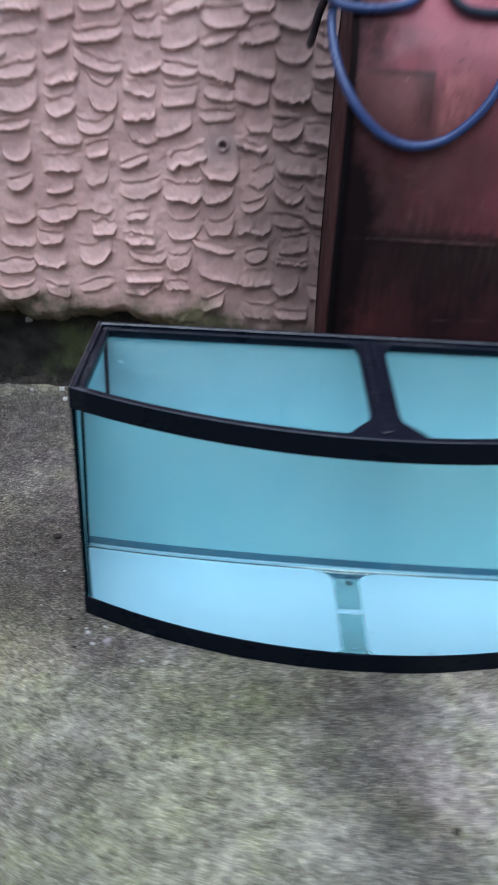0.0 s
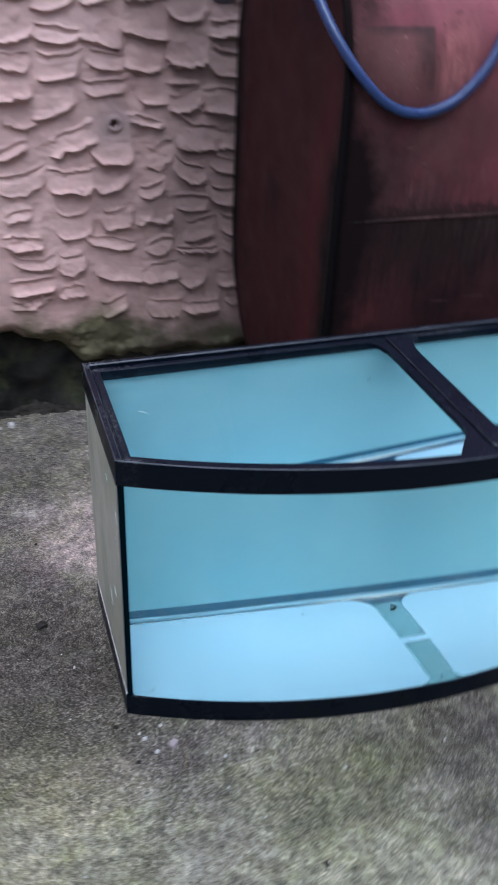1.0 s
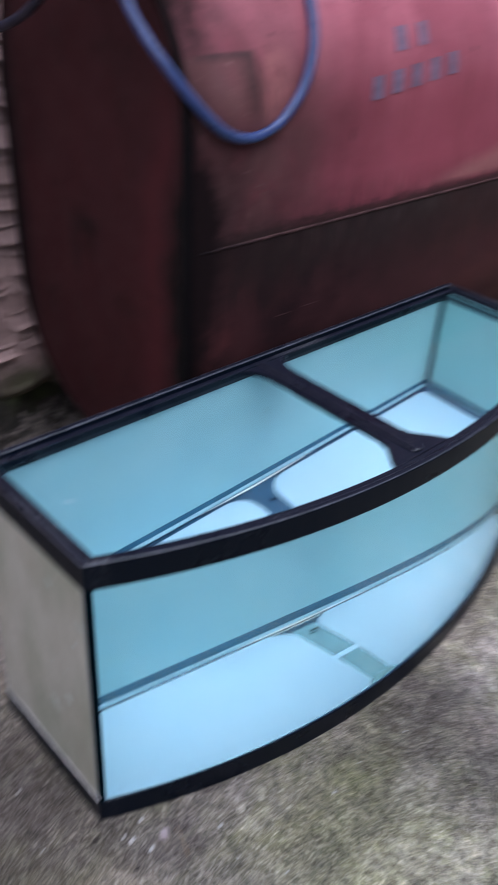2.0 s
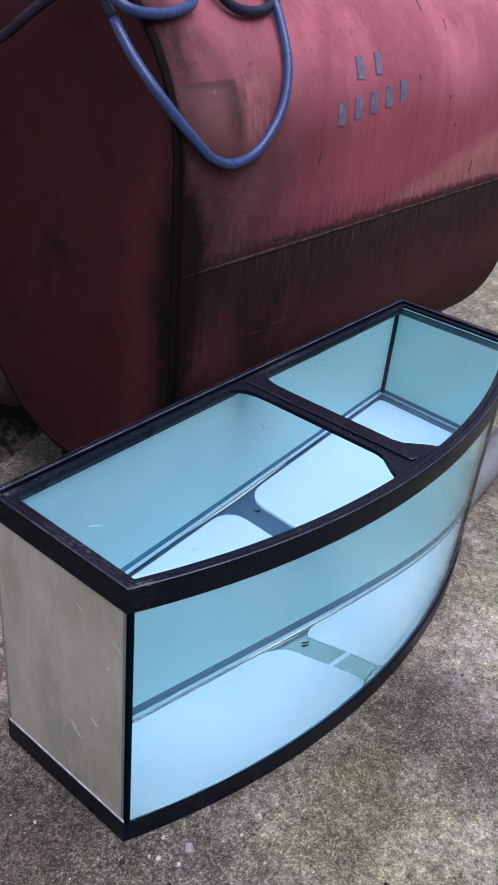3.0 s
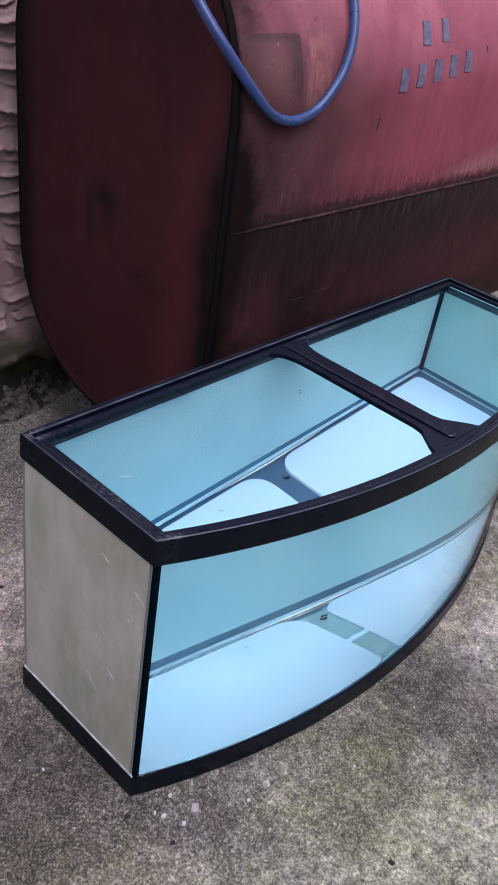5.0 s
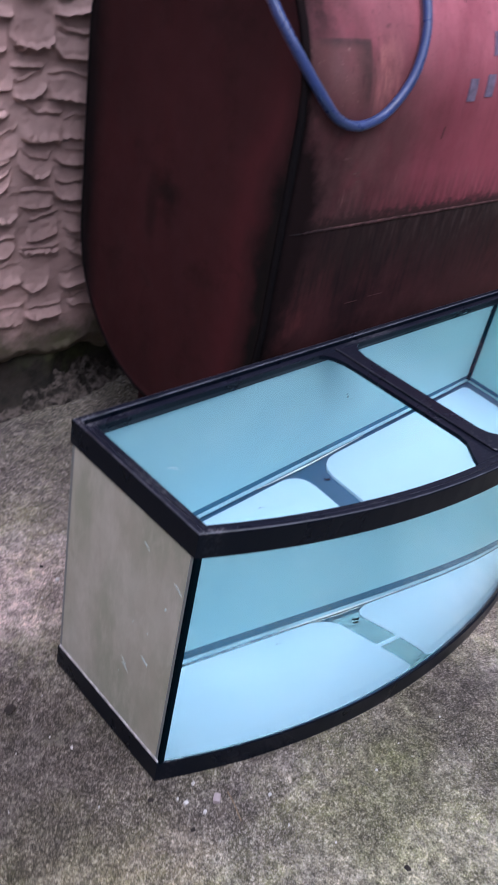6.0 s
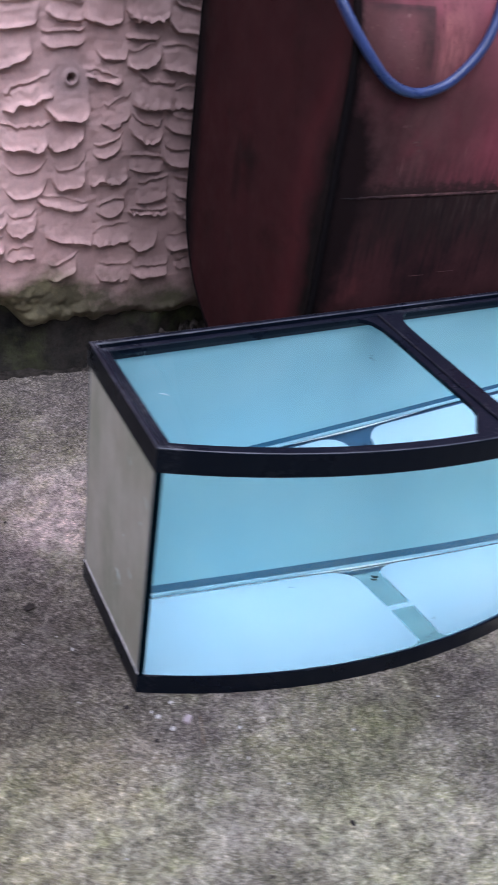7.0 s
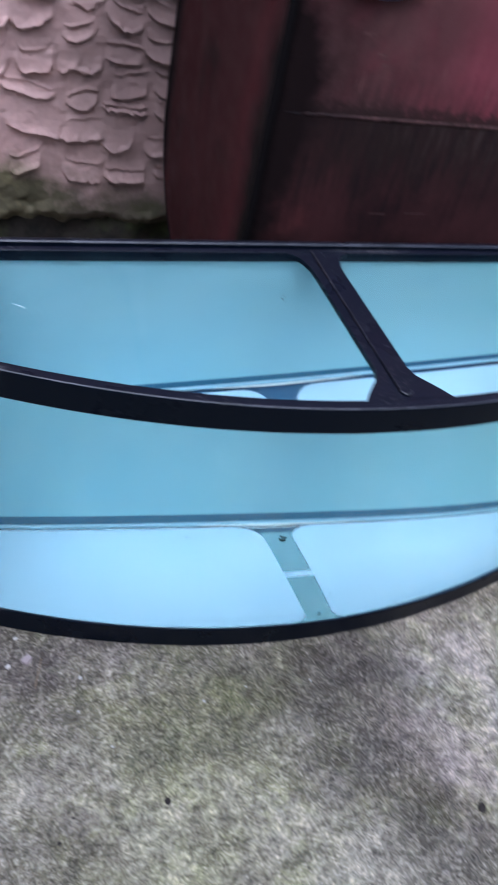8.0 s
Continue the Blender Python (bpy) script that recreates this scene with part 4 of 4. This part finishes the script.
for x0, x1, z0, z1 in ((0.566, 0.594, 1.090, 1.134), (0.640, 0.664, 1.096, 1.139)) + tuple((0.486 + 0.0615 * k, 0.513 + 0.0615 * k, 1.004 + 0.0075 * k, 1.048 + 0.0075 * k) for k in range(5)):
    part("letter_bar", on_tank(x0, x1, z0, z1, 0.004), LETTER, oil_tank, "pale blue stencilled mark")
for x0, x1, z0, z1, mat in ((0.431, 0.4345, 0.930, 0.955, DARKMARK), (0.474, 0.480, 1.178, 1.190, DARKMARK), (0.905, 0.912, 1.212, 1.236, DARKMARK), (0.987, 0.992, 1.172, 1.196, DARKMARK), (0.822, 0.829, 1.074, 1.085, DARKMARK), (0.966, 0.973, 1.023, 1.032, DARKMARK), (1.012, 1.022, 0.952, 0.960, DARKMARK), (1.150, 1.156, 0.815, 0.848, DARKMARK), (0.138, 0.160, 0.9045, 0.9090, SCRAPE), (0.172, 0.190, 0.8745, 0.8785, SCRAPE), (0.180, 0.194, 0.8690, 0.8715, SCRAPE), (0.186, 0.1945, 0.857, 0.862, SCRAPE), (0.245, 0.280, 0.5850, 0.5864, SCRAPE), (0.322, 0.365, 0.5885, 0.5900, SCRAPE)):
    x0, x1 = (x0, x1) if mat is SCRAPE else (x0 + 0.25 * (x1 - x0), x1 - 0.25 * (x1 - x0))
    part("paint_chip", on_tank(x0, x1, z0, z1, 0.003, 0.0008), mat, oil_tank)


# ---- hose, in the tank's space ----
def tank_world(points):
    m = pose(0.497, 2.051, -0.004, 0, 0, -4.2)
    return [m @ Vector(p) for p in points]


# from its end on the cap up on to the tank, down in the hanging loop, then the coil on top
end_run = [(-0.075, 0.6, 1.1), (-0.075, 0.5, 1.11), (-0.07, 0.4, 1.145), (-0.06, 0.31, 1.2), (-0.035, 0.22, 1.26), (0.02, 0.2, 1.322), (0.12, 0.24, 1.345), (0.22, 0.3, 1.352), (0.26, 0.4, 1.345), (0.16, 0.46, 1.34), (0.02, 0.36, 1.345)]
loop_run = [(-0.025, 0.22, 1.3), (-0.04, 0.125, 1.215), (-0.036, 0.075, 1.155), (-0.012, 0.022, 1.09), (0.032, -0.009, 1.029), (0.085, -0.0105, 0.987), (0.145, -0.0105, 0.971), (0.204, -0.0105, 0.984), (0.248, -0.0095, 1.016), (0.288, -0.003, 1.063), (0.318, 0.017, 1.125), (0.334, 0.05, 1.185), (0.345, 0.098, 1.245), (0.335, 0.18, 1.306), (0.27, 0.28, 1.352)]
coil_run = [(0.15, 0.3, 1.372), (0.0, 0.24, 1.335), (-0.045, 0.14, 1.262), (-0.035, 0.088, 1.226), (0.026, 0.079, 1.217), (0.08, 0.083, 1.222), (0.125, 0.094, 1.236), (0.165, 0.15, 1.285), (0.2, 0.2, 1.325), (0.19, 0.13, 1.275), (0.215, 0.09, 1.232), (0.26, 0.079, 1.219), (0.32, 0.084, 1.224), (0.38, 0.11, 1.252), (0.42, 0.19, 1.31), (0.44, 0.32, 1.338), (0.36, 0.45, 1.332)]
hose_path = smooth_path(tank_world(end_run + loop_run + coil_run), 8)
garden_hose = empty("garden_hose", pose(*hose_path[100]), "blue rubber hose draped in loops over the oil tank", "hose")
for name, i0, i1, mat, label in (("hose_end", 0, 98, DARK_HOSE, "blackish stretch of hose"), ("hose_loop", 97, 270, HOSE, "clean blue hanging loop"), ("hose_coil", 269, len(hose_path), DARK_HOSE, "blackish coil on top of the tank")):
    part(name, tube([p - hose_path[100] for p in hose_path[i0:i1]], 0.0095, 14), mat, garden_hose, label, True)

# ---- aquarium: local x along it, y from its back edge to the front (negative), z up ----
BOW, HALF = 1.476, 0.620
aquarium = empty("aquarium", pose(0.5947, 1.9467, 0.0043, 0.96, 0.2, -2.93), "bow-front glass aquarium with black plastic trim, full of clear water", "aquarium")


def front_y(u, d=0.0):
    return -0.452 + d + BOW - math.sqrt(BOW * BOW - u * u)


def outline(d, n=36, front_d=None):
    h, f = HALF - d, d if front_d is None else front_d
    return [(-h, -d), (h, -d)] + [(h - 2 * h * i / n, front_y(h - 2 * h * i / n, f)) for i in range(n + 1)]


def moulding(profile, name, label, worn=()):
    """A trim of this (inset, height) section right round the plan; worn: strips given the painted highlight."""
    bm = bmesh.new()
    loops = [[bm.verts.new((x, y, z)) for x, y in outline(d)] for d, z in profile]
    for a, b in zip(loops, loops[1:] + loops[:1]):
        for i in range(len(a)):
            j = (i + 1) % len(a)
            f = bm.faces.new((a[i], a[j], b[j], b[i]))
            f.material_index = int(loops.index(a) in worn)
    ob = part(name, bm, BLACK, aquarium, label)
    ob.data.materials.append(EDGE_HIGHLIGHT)
    return ob


TOP = 0.575
top_rim = moulding([(0, 0.529), (0, TOP - 0.0028), (0.0009, TOP - 0.0009), (0.0028, TOP), (0.0100, TOP), (0.012, TOP - 0.0020), (0.0125, TOP - 0.010), (0.0165, TOP - 0.010), (0.0175, TOP - 0.0065), (0.0265, TOP - 0.0065), (0.028, TOP - 0.008), (0.028, 0.541), (0.025, 0.541), (0.025, 0.562), (0.003, 0.562), (0.003, 0.529)], "top_rim", "black plastic top rim with a ledge for lids", (2, 4, 7))
bottom_rim = moulding([(0, 0.0), (0, 0.048), (0.0015, 0.05), (0.003, 0.05), (0.003, 0.024), (0.03, 0.024), (0.03, 0.0)], "bottom_rim", "black plastic base trim")

# cross brace of the top, flared at both ends
MID = -0.0145
yb, yf = -0.027, front_y(MID, 0.027)
left = [(-0.062, yb), (-0.048, yb - 0.008), (-0.038, yb - 0.022), (-0.0315, yb - 0.045), (-0.030, yb - 0.08), (-0.030, yf + 0.075), (-0.035, yf + 0.055), (-0.062, yf + 0.022), (-0.075, front_y(MID - 0.075, 0.027))]
loop = [(MID + x, y) for x, y in left] + [(MID - 0.004 - x, y) for x, y in reversed(left)]
brace = part("brace", prism(loop, 0.5585, 0.5668), BLACK, aquarium, "black plastic centre brace, flared at both ends")
rib_plan = [(MID - 0.004 + 0.010 * math.cos(math.pi * (1 + i / 10)), yf + 0.018 + 0.010 * math.sin(math.pi * (1 + i / 10))) for i in range(11)] + [(MID + 0.006, yb + 0.004), (MID - 0.014, yb + 0.004)]
bm = prism(rib_plan, 0.566, 0.5715)
rim_edges = [e for e in bm.edges if all(v.co.z > 0.571 for v in e.verts)]
for f in bmesh.ops.bevel(bm, geom=rim_edges, offset=0.0016, segments=1, affect="EDGES")["faces"]:
    f.material_index = 1
rib = part("rib", bm, BLACK, brace, "raised rib along the brace")
rib.data.materials.append(EDGE_HIGHLIGHT)

back_pane = part("back_pane", box(-0.617, 0.600, -0.013, -0.003, 0.024, 0.562), BLUE_IN, aquarium, "back pane painted pale blue")
for z0, z1 in ((0.0385, 0.0615), (0.524, 0.561)):
    part("dark_band", box(-0.607, 0.590, -0.0138, -0.0128, z0, z1), BAND, back_pane, "dark band where the trim shows through the glass")
# the end panes: local x of the inner face, from the middle of the tank
for sgn, xi in ((-1, 0.607), (1, 0.590)):
    pane = part("side_pane", box(min(sgn * xi, sgn * (xi + 0.0100)), max(sgn * xi, sgn * (xi + 0.0100)), front_y(xi + 0.01, 0.014), -0.0135, 0.024, 0.562), BLUE_IN if sgn < 0 else TURQUOISE_IN, aquarium, "end pane painted pale blue inside")
    coat = part("paint_coat", box(min(sgn * (xi + 0.0102), sgn * (xi + 0.0112)), max(sgn * (xi + 0.0102), sgn * (xi + 0.0112)), -0.3055, -0.010, 0.05, 0.529, 0.0004, 1), BEIGE, pane, "worn beige paint on the outside of the glass")
    for y0, y1 in ((-0.311, -0.3059), (-0.0096, -0.0035)):
        part("bare_edge", box(min(sgn * (xi + 0.0102), sgn * (xi + 0.0108)), max(sgn * (xi + 0.0102), sgn * (xi + 0.0108)), y0, y1, 0.05, 0.529), EDGE, pane, "unpainted grey edge of the glass")
    for z0, z1, tone in ((0.0345, 0.053, BAND), (0.524, 0.561, RIM_BAND)):
        part("dark_band", box(min(sgn * (xi - 0.0008), sgn * (xi + 0.0002)), max(sgn * (xi - 0.0008), sgn * (xi + 0.0002)), -0.302, -0.014, z0, z1), tone, pane, "dark band where the trim shows through the glass")
    part("sealant", box(min(sgn * (xi + 0.0102), sgn * (xi + 0.0125)), max(sgn * (xi + 0.0102), sgn * (xi + 0.0125)), -0.3145, -0.004, 0.0495, 0.0550, 0.0008, 1), WHITE_SEAL, aquarium, "white sealant line along the base trim")
    if sgn < 0:
        for y, z, dy, dz, lean in ((0.253, 0.0, 0.006, 0.012, 1), (0.316, 0.002, 0.003, 0.003, 0), (0.206, 0.052, 0.0012, 0.011, 1), (0.193, 0.044, 0.0012, 0.014, 1), (0.482, 0.03, 0.002, 0.010, 1), (0.458, -0.05, 0.002, 0.014, 1), (0.399, -0.03, 0.004, 0.006, 0), (0.31, 0.04, 0.002, 0.003, 0), (0.17, 0.06, 0.002, 0.003, 0)):
            bm = bmesh.new()
            yy = -0.243 + z
            vs = [bm.verts.new((-0.6186, yy + a * dy * 0.6 + b * dz * 0.70 * lean, y - 0.010 + b * dz * 0.42)) for a, b in ((-1, -0.6), (-0.3, -1), (1, -0.7), (0.8, 0.3), (0.4, 1), (-0.8, 0.5))]
            ws = [bm.verts.new(v.co + Vector((0.0005, 0, 0))) for v in vs]
            bm.faces.new(vs), bm.faces.new(ws)
            for i in range(6):
                bm.faces.new((vs[i], vs[(i + 1) % 6], ws[(i + 1) % 6], ws[i]))
            part("scratch", bm, PALE, pane, "pale scratch in the paint")
    # black seals in the corners
    part("corner_seal", box(min(sgn * (xi + 0.0010), sgn * (xi + 0.0100)), max(sgn * (xi + 0.0010), sgn * (xi + 0.0100)), front_y(xi + 0.002, 0.002), front_y(xi + 0.002, 0.0095), 0.05, 0.53), SEAL, aquarium, "black silicone corner")
    part("corner_seal", box(min(sgn * (xi - 0.0080), sgn * (xi + 0.0005)), max(sgn * (xi - 0.0080), sgn * (xi + 0.0005)), -0.0215, -0.0125, 0.036, 0.53, 0.0015), SUNK_SEAL, aquarium, "black silicone corner")

n = 200
us = [0.591 - (0.591 + 0.608) * i / n for i in range(n + 1)]
loop = [(u, front_y(u, 0.003)) for u in us] + [(u, front_y(u, 0.012)) for u in reversed(us)]
front_pane = part("front_pane", prism(loop, 0.03, 0.561), GLASS, aquarium, "curved clear front pane")

# base: black tray with two pale painted fields, clear of the perimeter and of its own cross piece
part("base_tray", prism(outline(0.0135), 0.0245, 0.0285), TRAY, aquarium, "black base frame with a cross piece")


def rounded(loop, radii, k=6):
    out, n = [], len(loop)
    for i in range(n):
        a, b, c, r = Vector(loop[i - 1]), Vector(loop[i]), Vector(loop[(i + 1) % n]), radii[i]
        if not r:
            out.append(tuple(b))
            continue
        p, q = b + (a - b).normalized() * r, b + (c - b).normalized() * r
        for j in range(k + 1):
            t = j / k
            out.append(tuple((1 - t) ** 2 * p + 2 * t * (1 - t) * b + t * t * q))
    return out


for x0, x1, r0, r1 in ((-0.602, MID - 0.034, 0.01, 0.06), (MID + 0.022, 0.557, 0.06, 0.02)):
    arc = [(x1 - (x1 - x0) * i / 16, front_y(x1 - (x1 - x0) * i / 16, 0.018)) for i in range(17)]
    top_edge = [(x0 + (x1 - x0) * i / 60, -0.0305) for i in range(61)]
    field = rounded([top_edge[0], top_edge[-1]] + arc, [r0, r1] + ([0.03] + [0] * 16 if x0 < -0.3 else [0] * 16 + [0.03]), 14)
    field = [(x + 0.003 * noise.noise(Vector((x * 90, y * 90, 1))) * (abs(x) < 0.3 and y > front_y(x, 0.03)), y) for x, y in field]
    part("base_field", prism(field, 0.0288, 0.0355), FLOOR_IN, aquarium, "pale blue painted floor of the tank")
part("base_field", box(MID - 0.033, MID + 0.021, -0.240, -0.222, 0.0288, 0.0354), FLOOR_IN, aquarium)
# scrap of loose sealant at the back end of the cross piece
curl = smooth_path([(MID + 0.004 + 0.0065 * math.cos(a), -0.078 + 0.0065 * math.sin(a), 0.0378) for a in (2.4, 3.3, 4.2, 5.1)], 4)
part("loose_seal", tube(curl, lambda u: 0.0010 + 0.0022 * u, 8), SEAL, aquarium, "curl of loose black silicone", True)
back_bead = [Vector((-0.604 + 1.19 * k / 40, -0.0150, 0.0360)) for k in range(41)]
part("silicone_bead", tube(back_bead, 0.0052, 10), BEAD, aquarium, "pale glassy silicone bead along the bottom edge", True)
# thin pale tube stands in for the glint along the bead
sliver = smooth_path([(-0.165, -0.0215, 0.0358), (-0.11, -0.0235, 0.0368), (-0.06, -0.0245, 0.0372), (MID, -0.0250, 0.0368), (0.06, -0.0240, 0.0368), (0.17, -0.0220, 0.0358)], 8)
part("bead_glint", tube(sliver, lambda u: 0.0003 + 0.0021 * math.sin(math.pi * u ** 1.2), 8), BEAD_GLINT, aquarium, "bright sliver added as a glint beside the bead", True)

# water
LEVEL = 0.557
wo = outline(0.0115, 200, 0.0140)
wl_loop = [(max(min(x, 0.5915), -0.6085), y) for x, y in wo]
water = part("water", prism(wl_loop, 0.0335, LEVEL), WATER, aquarium, "clear still water")
water.visible_shadow = front_pane.visible_shadow = False

# ---- bits in the water ----
def in_tank(x, y, z):
    return pose(0.5947, 1.9467, 0.0043, 0.96, 0.2, -2.93) @ Vector((x, y, z))


fibre = smooth_path([in_tank(-0.553, -0.158, LEVEL + 0.0004), in_tank(-0.544, -0.163, LEVEL + 0.0008), in_tank(-0.536, -0.171, LEVEL + 0.0004)], 6)
tagged(part("fibre", tube(fibre, lambda u: 0.0002 + 0.0009 * math.sin(math.pi * u), 8), FIBRE, None, "", True), "pale fibre floating on the aquarium water", "debris")
bm = bmesh.new()
for dx, dy, s in ((0, 0, 0.0017), (0.006, 0.007, 0.0014), (0.002, -0.008, 0.0011)):
    bmesh.ops.create_icosphere(bm, subdivisions=1, radius=s, matrix=Matrix.Translation(in_tank(-0.125 + dx, -0.152 + dy, LEVEL + 0.0006)))
tagged(part("floating_specks", bm, BROWN), "dark specks floating on the aquarium water", "debris", kind="stuff")
bm = bmesh.new()
for k in range(34):
    x = -0.585 + 0.34 * rng.random() ** 1.8
    y = front_y(x, 0.03 + 0.085 * rng.random() ** 1.5)
    s = rng.uniform(0.0006, 0.0016)
    bmesh.ops.create_icosphere(bm, subdivisions=1, radius=s, matrix=Matrix.LocRotScale(in_tank(x, y, 0.0358 + s * 0.4), None, (1.4, 0.8, 0.6)))
for x, y, s in ((-0.195, -0.065, 0.0026), (-0.188, -0.068, 0.0018), (0.02, -0.33, 0.0030), (-0.02, -0.41, 0.0035), (0.14, -0.42, 0.003)):
    bmesh.ops.create_icosphere(bm, subdivisions=1, radius=s, matrix=Matrix.LocRotScale(in_tank(x, y, 0.0358 + s * 0.3), None, (1.4, 0.7, 0.5)))
tagged(part("floor_grit", bm, GRIT), "dark grit lying on the painted aquarium floor", "debris", kind="stuff")

# ---- things on the ground ----
pipe = tagged(part("pipe", tube([Vector((1.232 + 0.17 * k, 1.655 + 0.006 * k, 0.047)) for k in range(9)], 0.047, 28), PVC, None, "", True), "weathered grey plastic pipe lying on the concrete", "pipe")


def chip(name, x, y, size, mat, label, category, seed, flat=0.55):
    r = random.Random(seed)
    bm = bmesh.new()
    if flat > 0.4:
        bmesh.ops.create_cube(bm, size=0.85)
        bmesh.ops.bevel(bm, geom=bm.edges[:], offset=0.12, segments=1, affect="EDGES")
    else:
        bmesh.ops.create_icosphere(bm, subdivisions=1, radius=0.55)
    for v in bm.verts:
        s = 1 + r.uniform(-0.2, 0.2)
        v.co = Vector((v.co.x * size * s, v.co.y * size * s * 0.75, v.co.z * size * flat * s))
        v.co.x, v.co.y = max(min(v.co.x, size * 0.42), -size * 0.42), max(min(v.co.y, size * 0.34), -size * 0.34)
    low = min(v.co.z for v in bm.verts)
    for v in bm.verts:
        v.co.z -= low + 0.0015
    ob = part(name, bm, mat)
    ob.matrix_world = pose(x, y, 0, 0, 0, r.uniform(0, 180))
    return tagged(ob, label, category)


chip("mortar_chunk", 0.021, 1.568, 0.020, PINKCHIP, "small pinkish mortar chunk on the concrete", "rubble", 1, 0.5)
for i, (x, y, s) in enumerate(((-0.025, 1.597, 0.014), (-0.011, 1.564, 0.012), (0.010, 1.617, 0.011), (0.101, 1.515, 0.010), (0.108, 2.169, 0.016), (-0.111, 1.807, 0.009), (-0.031, 1.612, 0.008), (-0.624, 2.407, 0.03), (-0.616, 2.517, 0.022), (-0.705, 2.469, 0.02), (-0.278, 2.755, 0.028), (-0.100, 2.752, 0.034), (-0.255, 2.683, 0.026), (-0.377, 2.745, 0.018), (-0.135, 2.750, 0.018), (0.293, 1.421, 0.008), (0.085, 1.454, 0.006))):
    chip("mortar_chip", x, y, s * 0.72, CHIP, "pale chip of mortar on the concrete", "rubble", 10 + i)["group"] = "mortar chips"
for i, (x, y, s) in enumerate(((-0.152, 1.941, 0.026), (-0.068, 1.640, 0.013), (-0.048, 1.553, 0.012), (0.184, 1.271, 0.014), (0.681, 1.119, 0.02), (0.104, 2.223, 0.012))):
    chip("leaf_scrap", x, y, s, BROWN, "dark scrap of leaf on the concrete", "debris", 40 + i, 0.3)["group"] = "leaf scraps"
tagged(part("dry_stalk", tube(smooth_path([(0.045, 1.566, 0.002), (0.036, 1.541, 0.005), (0.025, 1.512, 0.002)], 5), 0.0011, 6), TWIG), "thin dry grass stalk on the concrete", "debris")

# soil and crumbled mortar banked against the wall's foot
bx, bv = np.meshgrid(np.arange(-1.5, 1.5, 0.006), np.linspace(0, 1, 36))
heap = np.clip((bx - 0.20) / 0.12, 0, 1) * np.clip((0.80 - bx) / 0.2, 0, 1)
front = 2.785 - 0.035 * heap + 0.012 * grid_noise(bx, bx * 0 + 0.5, 0.09, 51) + 0.006 * grid_noise(bx, bx * 0 + 1.5, 0.02, 52)
by = front + bv * (2.862 - front)
rough = 0.45 * grid_noise(bx, by, 0.045, 53) + 0.35 * grid_noise(bx, by, 0.018, 54) + 0.2 * grid_noise(bx, by, 0.008, 55)
bz = -0.004 + bv ** 0.7 * (0.018 + 0.050 * heap) * (1 + rough) + 0.012 * np.clip(bv * 6, 0, 1) * np.maximum(rough, 0)
tagged(new("soil_bank", sheet("soil_bank", np.stack([bx, by, bz], -1), SOIL, False)), "dark damp soil and crumbled mortar at the foot of the wall", "soil", kind="stuff")

# crumbs scattered over the slab
for name, mat, count, label in (("pale_crumbs", CHIP, 90, "tiny pale crumbs scattered over the concrete"), ("dark_crumbs", BROWN, 120, "tiny dark crumbs scattered over the concrete")):
    bm = bmesh.new()
    for i in range(count):
        x, y = rng.uniform(-0.55, 1.25), rng.uniform(0.85, 2.7)
        if -0.03 < x < 1.25 and 1.45 < y < 2.02:
            continue
        s = rng.uniform(0.002, 0.0055) if mat is CHIP else rng.uniform(0.003, 0.009)
        m = Matrix.LocRotScale((x, y, 0.0), Euler((0, 0, rng.uniform(0, 3))), (s, s * rng.uniform(0.5, 1.0), s * rng.uniform(0.4, 0.7)))
        bmesh.ops.create_icosphere(bm, subdivisions=1, radius=0.5, matrix=m)
    tagged(part(name, bm, mat), label, "debris", kind="stuff")
